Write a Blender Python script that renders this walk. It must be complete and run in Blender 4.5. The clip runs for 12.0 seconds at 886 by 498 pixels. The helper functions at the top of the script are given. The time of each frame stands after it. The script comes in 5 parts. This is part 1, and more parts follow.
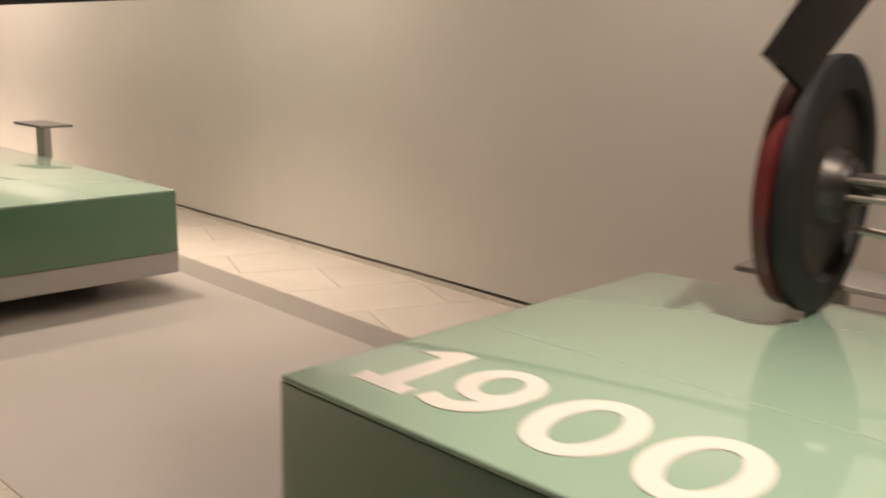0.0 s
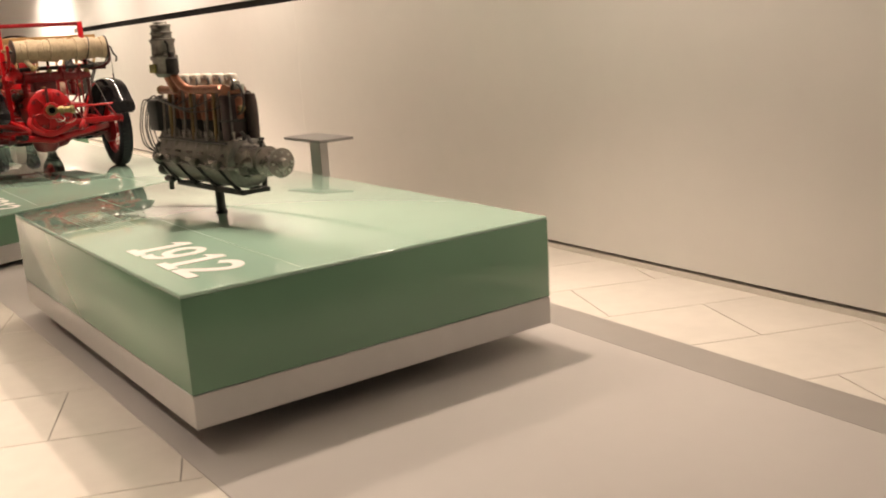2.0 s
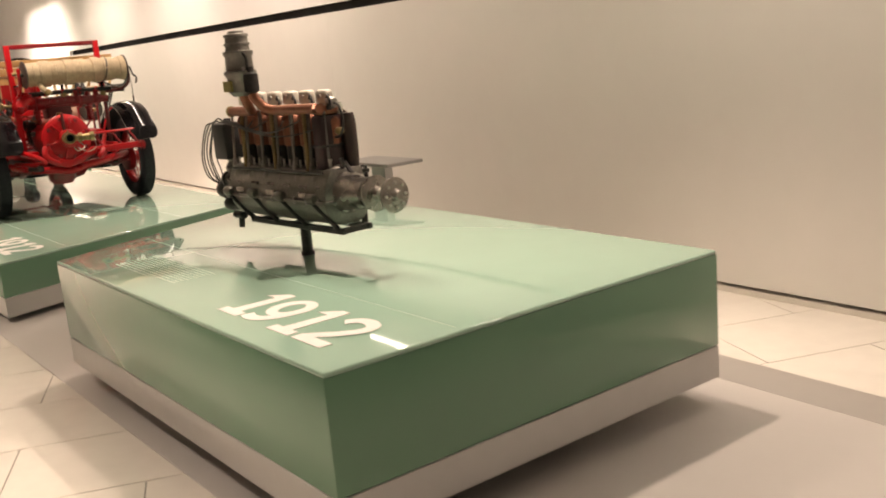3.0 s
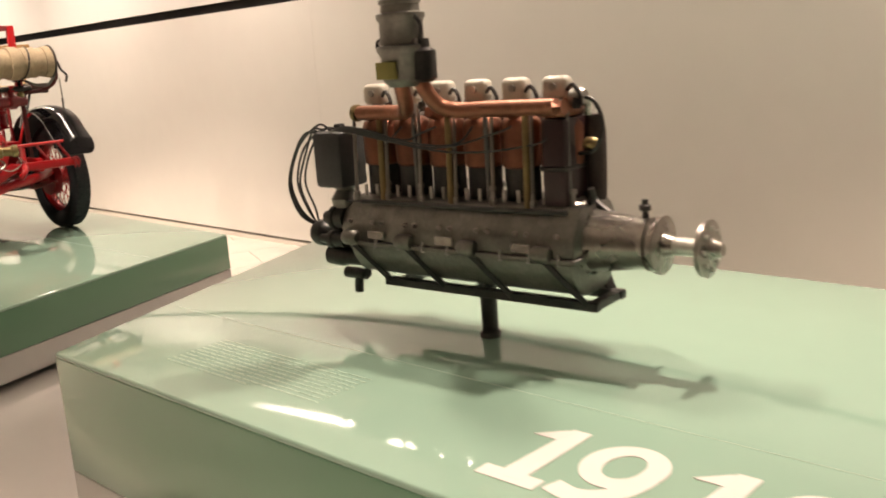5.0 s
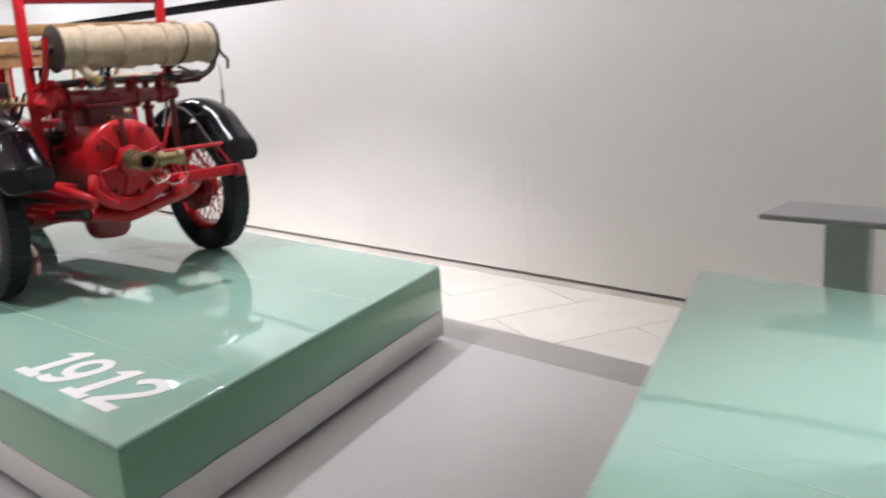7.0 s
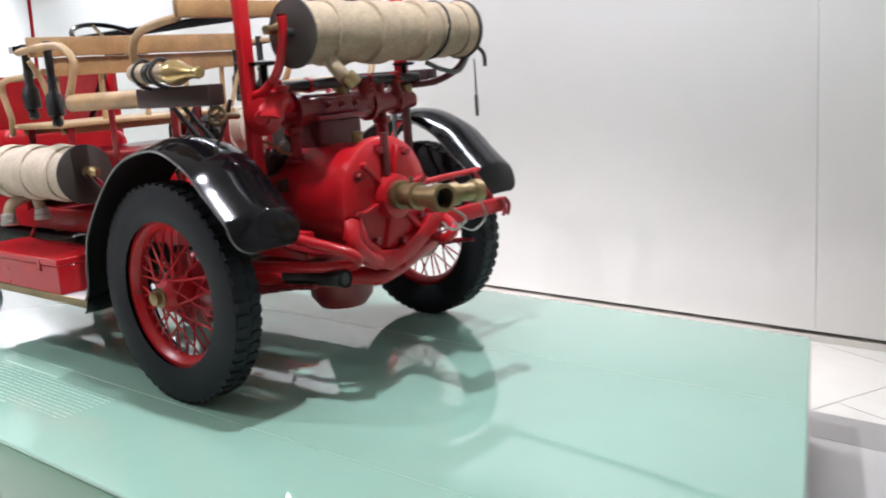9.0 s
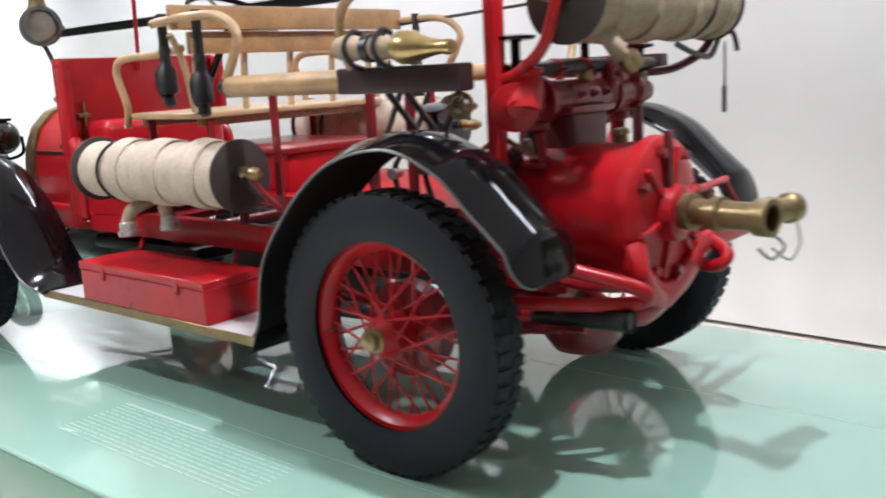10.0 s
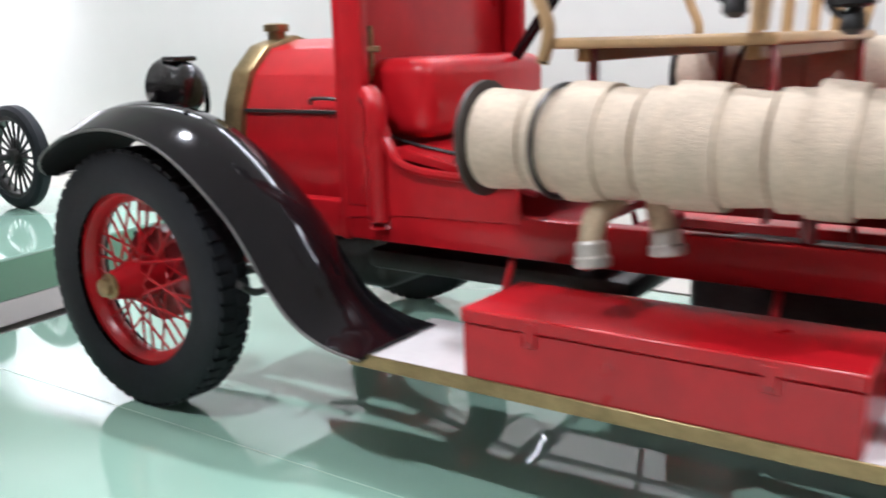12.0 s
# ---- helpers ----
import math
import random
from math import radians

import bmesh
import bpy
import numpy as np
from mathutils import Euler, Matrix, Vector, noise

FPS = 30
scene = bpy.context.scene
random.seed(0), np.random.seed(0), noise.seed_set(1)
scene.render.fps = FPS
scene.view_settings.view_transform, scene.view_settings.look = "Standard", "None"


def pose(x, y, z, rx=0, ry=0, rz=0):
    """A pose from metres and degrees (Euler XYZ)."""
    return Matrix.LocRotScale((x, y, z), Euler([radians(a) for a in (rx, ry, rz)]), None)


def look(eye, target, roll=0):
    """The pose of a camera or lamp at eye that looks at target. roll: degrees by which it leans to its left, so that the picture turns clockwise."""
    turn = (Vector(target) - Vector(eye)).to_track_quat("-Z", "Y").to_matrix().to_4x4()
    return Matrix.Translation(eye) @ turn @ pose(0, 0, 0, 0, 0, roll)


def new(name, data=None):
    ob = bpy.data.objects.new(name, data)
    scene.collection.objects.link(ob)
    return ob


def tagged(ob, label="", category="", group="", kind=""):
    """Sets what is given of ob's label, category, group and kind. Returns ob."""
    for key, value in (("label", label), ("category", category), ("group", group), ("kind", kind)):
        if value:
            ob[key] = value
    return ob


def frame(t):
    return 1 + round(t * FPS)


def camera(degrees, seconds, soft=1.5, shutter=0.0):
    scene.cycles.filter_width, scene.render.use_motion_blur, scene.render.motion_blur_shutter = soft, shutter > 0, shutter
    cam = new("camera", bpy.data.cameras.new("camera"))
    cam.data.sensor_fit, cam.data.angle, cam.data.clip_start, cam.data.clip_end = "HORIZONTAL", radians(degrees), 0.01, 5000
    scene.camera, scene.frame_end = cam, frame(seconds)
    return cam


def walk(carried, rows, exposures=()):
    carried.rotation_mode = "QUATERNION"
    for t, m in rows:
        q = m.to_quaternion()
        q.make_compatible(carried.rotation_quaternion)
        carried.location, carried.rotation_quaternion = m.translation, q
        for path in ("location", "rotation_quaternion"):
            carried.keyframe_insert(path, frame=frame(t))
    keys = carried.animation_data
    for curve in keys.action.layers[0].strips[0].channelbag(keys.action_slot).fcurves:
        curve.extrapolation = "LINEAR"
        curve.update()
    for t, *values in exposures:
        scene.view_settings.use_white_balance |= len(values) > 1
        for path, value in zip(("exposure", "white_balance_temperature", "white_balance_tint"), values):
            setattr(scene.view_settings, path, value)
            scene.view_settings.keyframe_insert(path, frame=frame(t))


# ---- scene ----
LENS = 51.86
cam = camera(LENS, 12.0, soft=1.9, shutter=0.4)
PATH = [
    (0, look((-1.278, -5.655, 1.682), (0.143, -4.316, 1.246), 1.41)),
    (0.2, look((-1.265, -5.395, 1.676), (0.116, -4.017, 1.235), 0.68)),
    (0.5, look((-1.227, -5.066, 1.632), (0.082, -3.628, 1.166), -0.14)),
    (1, look((-1.246, -4.570, 1.649), (-0.101, -2.999, 1.181), -1.97)),
    (1.5, look((-1.290, -4.025, 1.648), (-0.176, -2.429, 1.192), -2.47)),
    (2, look((-1.237, -3.463, 1.624), (-0.080, -1.898, 1.165), -3.57)),
    (2.5, look((-1.304, -2.897, 1.637), (-0.156, -1.320, 1.194), -3.95)),
    (2.7, look((-1.323, -2.684, 1.633), (-0.159, -1.115, 1.202), -4.30)),
    (4.3, look((-1.259, -0.977, 1.572), (0.091, 0.427, 1.119), -5.51)),
    (4.5, look((-1.236, -0.752, 1.588), (0.143, 0.625, 1.139), -5.06)),
    (5, look((-1.247, -0.221, 1.574), (0.180, 1.116, 1.151), -4.09)),
    (5.5, look((-1.169, 0.281, 1.546), (0.377, 1.477, 1.126), -2.56)),
    (6, look((-1.142, 0.819, 1.564), (0.402, 2.032, 1.184), -2.44)),
    (6.5, look((-1.182, 1.332, 1.593), (0.302, 2.620, 1.219), -4.42)),
    (7, look((-1.171, 1.880, 1.593), (0.242, 3.227, 1.161), -3.60)),
    (7.2, look((-1.169, 2.112, 1.568), (0.219, 3.477, 1.113), -3.03)),
    (8.8, look((-1.181, 3.917, 1.583), (0.281, 5.226, 1.197), -3.63)),
    (9, look((-1.162, 4.147, 1.553), (0.323, 5.429, 1.163), -3.99)),
    (9.5, look((-1.098, 4.746, 1.564), (0.398, 6.015, 1.169), -3.26)),
    (10, look((-1.142, 5.306, 1.542), (0.362, 6.565, 1.151), -2.93)),
    (10.5, look((-1.066, 5.851, 1.504), (0.442, 7.104, 1.106), -3.35)),
    (11, look((-1.014, 6.458, 1.468), (0.491, 7.702, 1.034), -3.38)),
    (11.5, look((-0.921, 7.012, 1.414), (0.661, 8.151, 0.967), -2.62)),
    (12, look((-0.913, 7.624, 1.421), (0.685, 8.743, 0.979), -1.59)),
]
EXPOSURES = [(0.0, -0.10, 8000, 20), (0.5, -0.18, 8000, 20), (1.1, 0.0, 8000, 20), (5.8, 0.0, 7900, 20), (6.5, 0.0, 5900, 15), (8.8, 0.05, 5500, 12), (12.0, 0.05, 5500, 12)]
walk(cam, PATH, EXPOSURES)

# ---------------------------------------------------------------- world and light
FLOOR = -0.05
world = bpy.data.worlds.new("world")
scene.world = world
world.use_nodes = True
world.node_tree.nodes["Background"].inputs[0].default_value = (0.9, 0.85, 0.8, 1)
world.node_tree.nodes["Background"].inputs[1].default_value = 0.02
CEIL = 3.6


def spot(x, y, z, tx, ty, tz, watts, degrees, size=0.06, blend=0.6, colour=(1.0, 0.93, 0.85)):
    data = bpy.data.lights.new("spot_light", "SPOT")
    data.energy, data.spot_size, data.spot_blend, data.shadow_soft_size, data.color = watts, radians(degrees), blend, size, colour
    ob = new("spot_light", data)
    ob.matrix_world = look((x, y, z), (tx, ty, tz))
    return ob


def panel(x, y, z, sx, sy, watts, colour=(1.0, 0.95, 0.9)):
    data = bpy.data.lights.new("panel_light", "AREA")
    data.shape, data.size, data.size_y, data.energy, data.color = "RECTANGLE", sx, sy, watts, colour
    ob = new("panel_light", data)
    ob.matrix_world = pose(x, y, z)
    return ob


# track spots above the exhibits
spot(1.78, 1.07, 3.5, 1.05, 0.45, 0.0, 330, 98, 0.06, 0.75)
spot(1.25, 2.7, 3.5, 0.85, 1.6, 0.7, 235, 76, 0.12)
spot(0.75, 6.2, 3.5, 1.05, 6.9, 0.4, 300, 94, 0.05, 0.5)
spot(1.0, 10.2, 3.5, 1.2, 9.3, 0.4, 260, 84, 0.05, 0.4)
spot(-0.7, 9.1, 3.5, 0.6, 8.2, 0.7, 230, 78, 0.05, 0.7)
spot(0.45, -5.4, 3.5, 0.75, -5.4, 0.9, 400, 74, 0.05, 0.6)
spot(1.8, 13.8, 3.5, 1.5, 13.9, 0.4, 240, 80, 0.05, 0.4)
# unseen downlight panels, added along the aisle to brighten it
for y, w in ((-2.0, 10), (1.0, 30), (4.5, 30), (8.0, 54), (12.0, 70), (17.0, 120)):
    panel(-1.9, y, 3.55, 0.25, 1.4, w).data.spread = radians(80)
# unseen wall washers, added over the gap behind the plinths to brighten the wall
for y, w in ((-3.5, 19), (0.2, 24), (3.6, 15), (6.6, 42), (9.6, 52), (12.8, 46), (17.0, 170)):
    panel(2.70 + 0.042 * y, y, 3.52, 0.10, 2.4, w).data.spread = radians(130)

# ---------------------------------------------------------------- helpers


def mesh_of(name, bm):
    data = bpy.data.meshes.new(name)
    bm.normal_update()
    bm.to_mesh(data)
    bm.free()
    return data


def part(name, bm, material, parent, label="", smooth=True):
    data = mesh_of(name, bm)
    data.materials.append(material)
    if smooth:
        for p in data.polygons:
            p.use_smooth = True
        data.set_sharp_from_angle(angle=radians(38))
    ob = new(name, data)
    ob.parent = parent
    if label:
        ob["label"] = label
    return ob


def thing(name, label, category, at=None, group="", kind=""):
    ob = new(name)
    if at is not None:
        ob.matrix_world = at
    return tagged(ob, label, category, group, kind)


def single(name, bm, material, label="", category="", group="", kind="", smooth=True):
    return tagged(part(name, bm, material, None, "", smooth), label, category, group, kind)


def box(bm, x0, x1, y0, y1, z0, z1, bevel=0.0, seg=2, m=None):
    made = bmesh.ops.create_cube(bm, size=1.0)["verts"]
    bmesh.ops.scale(bm, vec=(x1 - x0, y1 - y0, z1 - z0), verts=made)
    bmesh.ops.translate(bm, vec=((x0 + x1) / 2, (y0 + y1) / 2, (z0 + z1) / 2), verts=made)
    if m is not None:
        bmesh.ops.transform(bm, matrix=m, verts=made)
    if bevel:
        edges = list({e for v in made for e in v.link_edges})
        bmesh.ops.bevel(bm, geom=edges, offset=bevel, segments=seg, profile=0.5, affect="EDGES", clamp_overlap=True)
    return bm


def ring_frame(d, hint=None):
    d = Vector(d).normalized()
    u = Vector(hint) if hint is not None else (Vector((0, 0, 1)) if abs(d.z) < 0.9 else Vector((1, 0, 0)))
    a = d.cross(u).normalized()
    return a, d.cross(a).normalized() * -1


def lathe(bm, p0, axis, profile, seg=24, caps=True):
    """Rings (distance along the axis, radius) about an axis that starts at p0."""
    p0, axis = Vector(p0), Vector(axis).normalized()
    a, b = ring_frame(axis)
    rings = []
    for h, r in profile:
        c = p0 + axis * h
        rings.append([bm.verts.new(c + (a * math.cos(2 * math.pi * k / seg) + b * math.sin(2 * math.pi * k / seg)) * r) for k in range(seg)])
    for q, w in zip(rings, rings[1:]):
        for k in range(seg):
            bm.faces.new((q[k], q[(k + 1) % seg], w[(k + 1) % seg], w[k]))
    if caps:
        bm.faces.new(list(reversed(rings[0])))
        bm.faces.new(rings[-1])
    bmesh.ops.recalc_face_normals(bm, faces=bm.faces[:])
    return bm


def rod(bm, p0, p1, r0, r1=None, seg=12):
    p0, p1 = Vector(p0), Vector(p1)
    return lathe(bm, p0, p1 - p0, [(0, r0), ((p1 - p0).length, r0 if r1 is None else r1)], seg)


def smooth_path(points, steps=6):
    pts = [Vector(p) for p in points]
    if len(pts) < 3:
        return pts
    out = []
    for i in range(len(pts) - 1):
        p0, p1, p2, p3 = pts[max(i - 1, 0)], pts[i], pts[i + 1], pts[min(i + 2, len(pts) - 1)]
        for k in range(steps):
            t = k / steps
            out.append(0.5 * ((2 * p1) + (p2 - p0) * t + (2 * p0 - 5 * p1 + 4 * p2 - p3) * t * t + (3 * p1 - p0 - 3 * p2 + p3) * t ** 3))
    return out + [pts[-1]]


def tube(bm, points, r, seg=8, steps=6, closed_ends=True):
    pts = smooth_path(points, steps)
    rings, prev = [], None
    for i, p in enumerate(pts):
        d = (pts[min(i + 1, len(pts) - 1)] - pts[max(i - 1, 0)]).normalized()
        if prev is None:
            a, b = ring_frame(d)
        else:
            a = (prev - d * prev.dot(d)).normalized()
            b = d.cross(a)
        prev = a
        rr = r if not callable(r) else r(i / (len(pts) - 1))
        rings.append([bm.verts.new(p + (a * math.cos(2 * math.pi * k / seg) + b * math.sin(2 * math.pi * k / seg)) * rr) for k in range(seg)])
    for q, w in zip(rings, rings[1:]):
        for k in range(seg):
            bm.faces.new((q[k], q[(k + 1) % seg], w[(k + 1) % seg], w[k]))
    if closed_ends:
        bm.faces.new(list(reversed(rings[0])))
        bm.faces.new(rings[-1])
    bmesh.ops.recalc_face_normals(bm, faces=bm.faces[:])
    return bm


def prism(bm, poly, z0, z1, bevel=0.0, seg=3, m=None):
    """A flat polygon of (x, y) drawn up from z0 to z1."""
    low = [bm.verts.new((x, y, z0)) for x, y in poly]
    top = [bm.verts.new((x, y, z1)) for x, y in poly]
    n = len(poly)
    bm.faces.new(list(reversed(low)))
    bm.faces.new(top)
    for k in range(n):
        bm.faces.new((low[k], low[(k + 1) % n], top[(k + 1) % n], top[k]))
    made = low + top
    bmesh.ops.recalc_face_normals(bm, faces=bm.faces[:])
    if m is not None:
        bmesh.ops.transform(bm, matrix=m, verts=made)
    if bevel:
        edges = list({e for v in made for e in v.link_edges})
        bmesh.ops.bevel(bm, geom=edges, offset=bevel, segments=seg, profile=0.5, affect="EDGES", clamp_overlap=True)
    return bm


def strip(bm, line, width, thick, lip=0.0, inset=None):
    """A bent sheet: line of (y, z) points, spread over x0 to x1, with a thickness downward along its normal."""
    pts = [Vector((0, y, z)) for y, z in line]
    rows = []
    full = lip
    for i, p in enumerate(pts):
        d = (pts[min(i + 1, len(pts) - 1)] - pts[max(i - 1, 0)]).normalized()
        n = Vector((0, d.z, -d.y)) * thick
        x0, x1 = width
        if inset:
            x0, x1 = x0 + inset[i], x1 - inset[i]
        xm = (x0 + x1) / 2
        lip = full * min(1.0, 0.25 + 3.0 * i / len(pts), 0.10 + 3.2 * (len(pts) - 1 - i) / len(pts))
        cross = [(x0, 0.0), (x0 + 0.25 * (x1 - x0), lip), (xm, lip * 1.3), (x0 + 0.75 * (x1 - x0), lip), (x1, 0.0)]
        up = -n.normalized()
        top = [bm.verts.new(p + Vector((x, 0, 0)) + up * h) for x, h in cross]
        low = [bm.verts.new(p + Vector((x, 0, 0)) + up * h + n) for x, h in cross]
        rows.append(top + list(reversed(low)))
    k = len(rows[0])
    for q, w in zip(rows, rows[1:]):
        for i in range(k):
            bm.faces.new((q[i], q[(i + 1) % k], w[(i + 1) % k], w[i]))
    bm.faces.new(list(reversed(rows[0])))
    bm.faces.new(rows[-1])
    bmesh.ops.recalc_face_normals(bm, faces=bm.faces[:])
    return bm


# ---------------------------------------------------------------- materials


def paint(name, colour, rough=0.5, metal=0.0, vary=0.15, scale=6.0, bump=0.0, bump_scale=60.0, coat=0.0, dirt=0.0, spec=0.5, grain=40.0):
    """A plain surface with a cloudy variation, a fine grain and a fine relief."""
    mat = bpy.data.materials.new(name)
    mat.use_nodes = True
    t = mat.node_tree
    n, link = t.nodes, t.links.new
    b = n["Principled BSDF"]
    b.inputs["Metallic"].default_value, b.inputs["Coat Weight"].default_value = metal, coat
    b.inputs["Coat Roughness"].default_value, b.inputs["Specular IOR Level"].default_value = 0.04, spec
    co = n.new("ShaderNodeTexCoord")
    info = n.new("ShaderNodeObjectInfo")
    add = n.new("ShaderNodeVectorMath")
    add.operation = "MULTIPLY_ADD"
    link(info.outputs["Random"], add.inputs[0])
    add.inputs[1].default_value = (17, 31, 23)
    link(co.outputs["Object"], add.inputs[2])
    big, fine = n.new("ShaderNodeTexNoise"), n.new("ShaderNodeTexNoise")
    for node, s, d in ((big, scale, 4), (fine, scale * grain / 6, 3)):
        link(add.outputs[0], node.inputs["Vector"])
        node.inputs["Scale"].default_value, node.inputs["Detail"].default_value = s, d
    ramp = n.new("ShaderNodeMapRange")
    link(big.outputs["Fac"], ramp.inputs["Value"])
    ramp.inputs["From Min"].default_value, ramp.inputs["From Max"].default_value = 0.3, 0.7
    ramp.inputs["To Min"].default_value, ramp.inputs["To Max"].default_value = 1 - vary, 1 + vary * 0.6
    ramp2 = n.new("ShaderNodeMapRange")
    link(fine.outputs["Fac"], ramp2.inputs["Value"])
    ramp2.inputs["From Min"].default_value, ramp2.inputs["From Max"].default_value = 0.3, 0.7
    ramp2.inputs["To Min"].default_value, ramp2.inputs["To Max"].default_value = 1 - vary * 0.5 - dirt, 1 + vary * 0.3
    mul = n.new("ShaderNodeMath")
    mul.operation = "MULTIPLY"
    link(ramp.outputs[0], mul.inputs[0])
    link(ramp2.outputs[0], mul.inputs[1])
    mix = n.new("ShaderNodeVectorMath")
    mix.operation = "SCALE"
    mix.inputs[0].default_value = colour
    link(mul.outputs[0], mix.inputs["Scale"])
    link(mix.outputs[0], b.inputs["Base Color"])
    rr = n.new("ShaderNodeMapRange")
    link(big.outputs["Fac"], rr.inputs["Value"])
    rr.inputs["To Min"].default_value, rr.inputs["To Max"].default_value = rough * 0.75, min(rough * 1.25, 1)
    link(rr.outputs[0], b.inputs["Roughness"])
    if bump:
        bn, bt = n.new("ShaderNodeBump"), n.new("ShaderNodeTexNoise")
        link(add.outputs[0], bt.inputs["Vector"])
        bt.inputs["Scale"].default_value, bt.inputs["Detail"].default_value = bump_scale, 4
        bn.inputs["Strength"].default_value, bn.inputs["Distance"].default_value = bump, 0.01
        link(bt.outputs["Fac"], bn.inputs["Height"])
        link(bn.outputs[0], b.inputs["Normal"])
    return mat


M_WALL = paint("wall_paint", (0.78, 0.75, 0.71), 0.55, vary=0.02, scale=0.8, bump=0.02, bump_scale=300)
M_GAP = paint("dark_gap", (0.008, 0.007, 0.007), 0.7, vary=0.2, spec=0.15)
M_CEIL = paint("ceiling_paint", (0.8, 0.77, 0.75), 0.6, vary=0.02, scale=0.8)
M_TILE = paint("pale_stone", (0.74, 0.69, 0.62), 0.2, vary=0.05, scale=1.5, spec=0.5)
M_JOINT = paint("stone_joint", (0.30, 0.27, 0.24), 0.7, vary=0.1)
M_STRIP = paint("grey_resin", (0.50, 0.47, 0.445), 0.36, vary=0.025, scale=1.2)
# strip grey darkened, for the shade along its wall edge
M_SHADE_BAND = paint("shaded_resin", (0.34, 0.315, 0.29), 0.4, vary=0.05, scale=1.2)
M_WEST = paint("dim_bounce_grey", (0.30, 0.28, 0.265), 0.6, vary=0.03, scale=0.8)
# plinth glass twice: lit top and shaded sides are put into the colour
M_SHEET_LIT = paint("mint_sheet_lit", (0.32, 0.50, 0.40), 0.05, vary=0.03, scale=0.7, coat=0.65, spec=0.55)
M_GLASS_SHADED = paint("mint_glass_shaded", (0.15, 0.30, 0.20), 0.09, vary=0.03, scale=0.7, coat=0.15, spec=0.45)
M_ALU = paint("brushed_aluminium", (0.55, 0.54, 0.53), 0.38, metal=0.5, vary=0.04, scale=2.0)
M_DIGIT = paint("white_film", (0.74, 0.72, 0.69), 0.5, vary=0.02)
M_RED = paint("red_enamel", (0.43, 0.0075, 0.0125), 0.3, vary=0.14, scale=3.0, coat=0.12, dirt=0.05, spec=0.35)
M_DEEPRED = paint("deep_red", (0.22, 0.007, 0.012), 0.3, vary=0.15, scale=3.0, coat=0.3, dirt=0.05)
M_BLACK = paint("black_enamel", (0.005, 0.0045, 0.0055), 0.09, vary=0.2, scale=3.0, coat=0.0, spec=0.28)
M_RUBBER = paint("tyre_rubber", (0.013, 0.0145, 0.018), 0.6, vary=0.3, scale=9.0, spec=0.3, bump=0.15, bump_scale=120)
M_BRASS = paint("aged_brass", (0.29, 0.215, 0.105), 0.36, metal=0.8, vary=0.25, scale=14)
M_COPPER = paint("copper", (0.27, 0.105, 0.062), 0.42, metal=0.55, vary=0.22, scale=9, dirt=0.05)
M_STEEL = paint("worn_steel", (0.42, 0.40, 0.37), 0.34, metal=0.9, vary=0.2, scale=12)
M_DARKSTEEL = paint("dark_steel", (0.055, 0.052, 0.050), 0.4, metal=0.6, vary=0.3, scale=12)
M_CAST = paint("cast_aluminium", (0.21, 0.20, 0.18), 0.40, metal=0.7, vary=0.22, scale=9, bump=0.12, bump_scale=150, dirt=0.08)
M_IVORY = paint("ivory_enamel", (0.55, 0.51, 0.44), 0.4, vary=0.1, scale=10)
M_WOOD = paint("varnished_ash", (0.35, 0.205, 0.085), 0.38, vary=0.25, scale=12, coat=0.2)
M_PALEWOOD = paint("pale_ash", (0.42, 0.28, 0.135), 0.4, vary=0.2, scale=10, coat=0.2)
M_HOSE = paint("canvas_hose", (0.56, 0.47, 0.36), 0.85, vary=0.14, scale=14, bump=0.4, bump_scale=220, dirt=0.08)
M_HOSE_OLD = paint("brown_canvas_hose", (0.42, 0.33, 0.22), 0.85, vary=0.18, scale=14, bump=0.4, bump_scale=220, dirt=0.1)
M_REEL = paint("reel_disc", (0.042, 0.034, 0.028), 0.5, vary=0.25, scale=9)
M_CABLE = paint("black_cable", (0.012, 0.012, 0.012), 0.4, vary=0.1)
M_SILVER = paint("silver_coupling", (0.62, 0.60, 0.56), 0.4, metal=0.7, vary=0.15, scale=25)
M_LINO = paint("white_linoleum", (0.70, 0.68, 0.68), 0.4, vary=0.06, scale=6)
M_LAMP = paint("lamp_body_black", (0.012, 0.012, 0.013), 0.2, vary=0.1, coat=0.5)
M_DULL = paint("grey_bead", (0.16, 0.155, 0.15), 0.4, metal=0.4, vary=0.2)
M_POLE = paint("brown_ash_pole", (0.42, 0.265, 0.12), 0.4, vary=0.25, scale=12, coat=0.2)
M_DESK = paint("grey_desk_panel", (0.30, 0.29, 0.275), 0.45, vary=0.04)
M_LINING = paint("dull_black_paint", (0.008, 0.007, 0.008), 0.7, vary=0.2, scale=6, spec=0.2)
M_OXBLOOD = paint("darkest_red", (0.10, 0.012, 0.013), 0.4, vary=0.2, scale=6)
M_BEAM = paint("dark_brown_paint", (0.028, 0.010, 0.009), 0.4, vary=0.25, scale=10)
M_FILLER = paint("dark_brown_filler", (0.040, 0.022, 0.018), 0.55, vary=0.3, scale=14, bump=0.3, bump_scale=90)
M_NOSE = paint("dull_polished_steel", (0.36, 0.33, 0.30), 0.28, metal=0.85, vary=0.25, scale=10, bump=0.05, bump_scale=120)
M_PRINT = paint("fine_print", (0.39, 0.56, 0.46), 0.3, vary=0.05)

# ---------------------------------------------------------------- the hall


def wall_x(y):
    return 3.497 + 0.042 * y


Y0, Y1 = -12.0, 24.0
TOP = 2.07
JOINT = 5.745
TRACK = 15.5


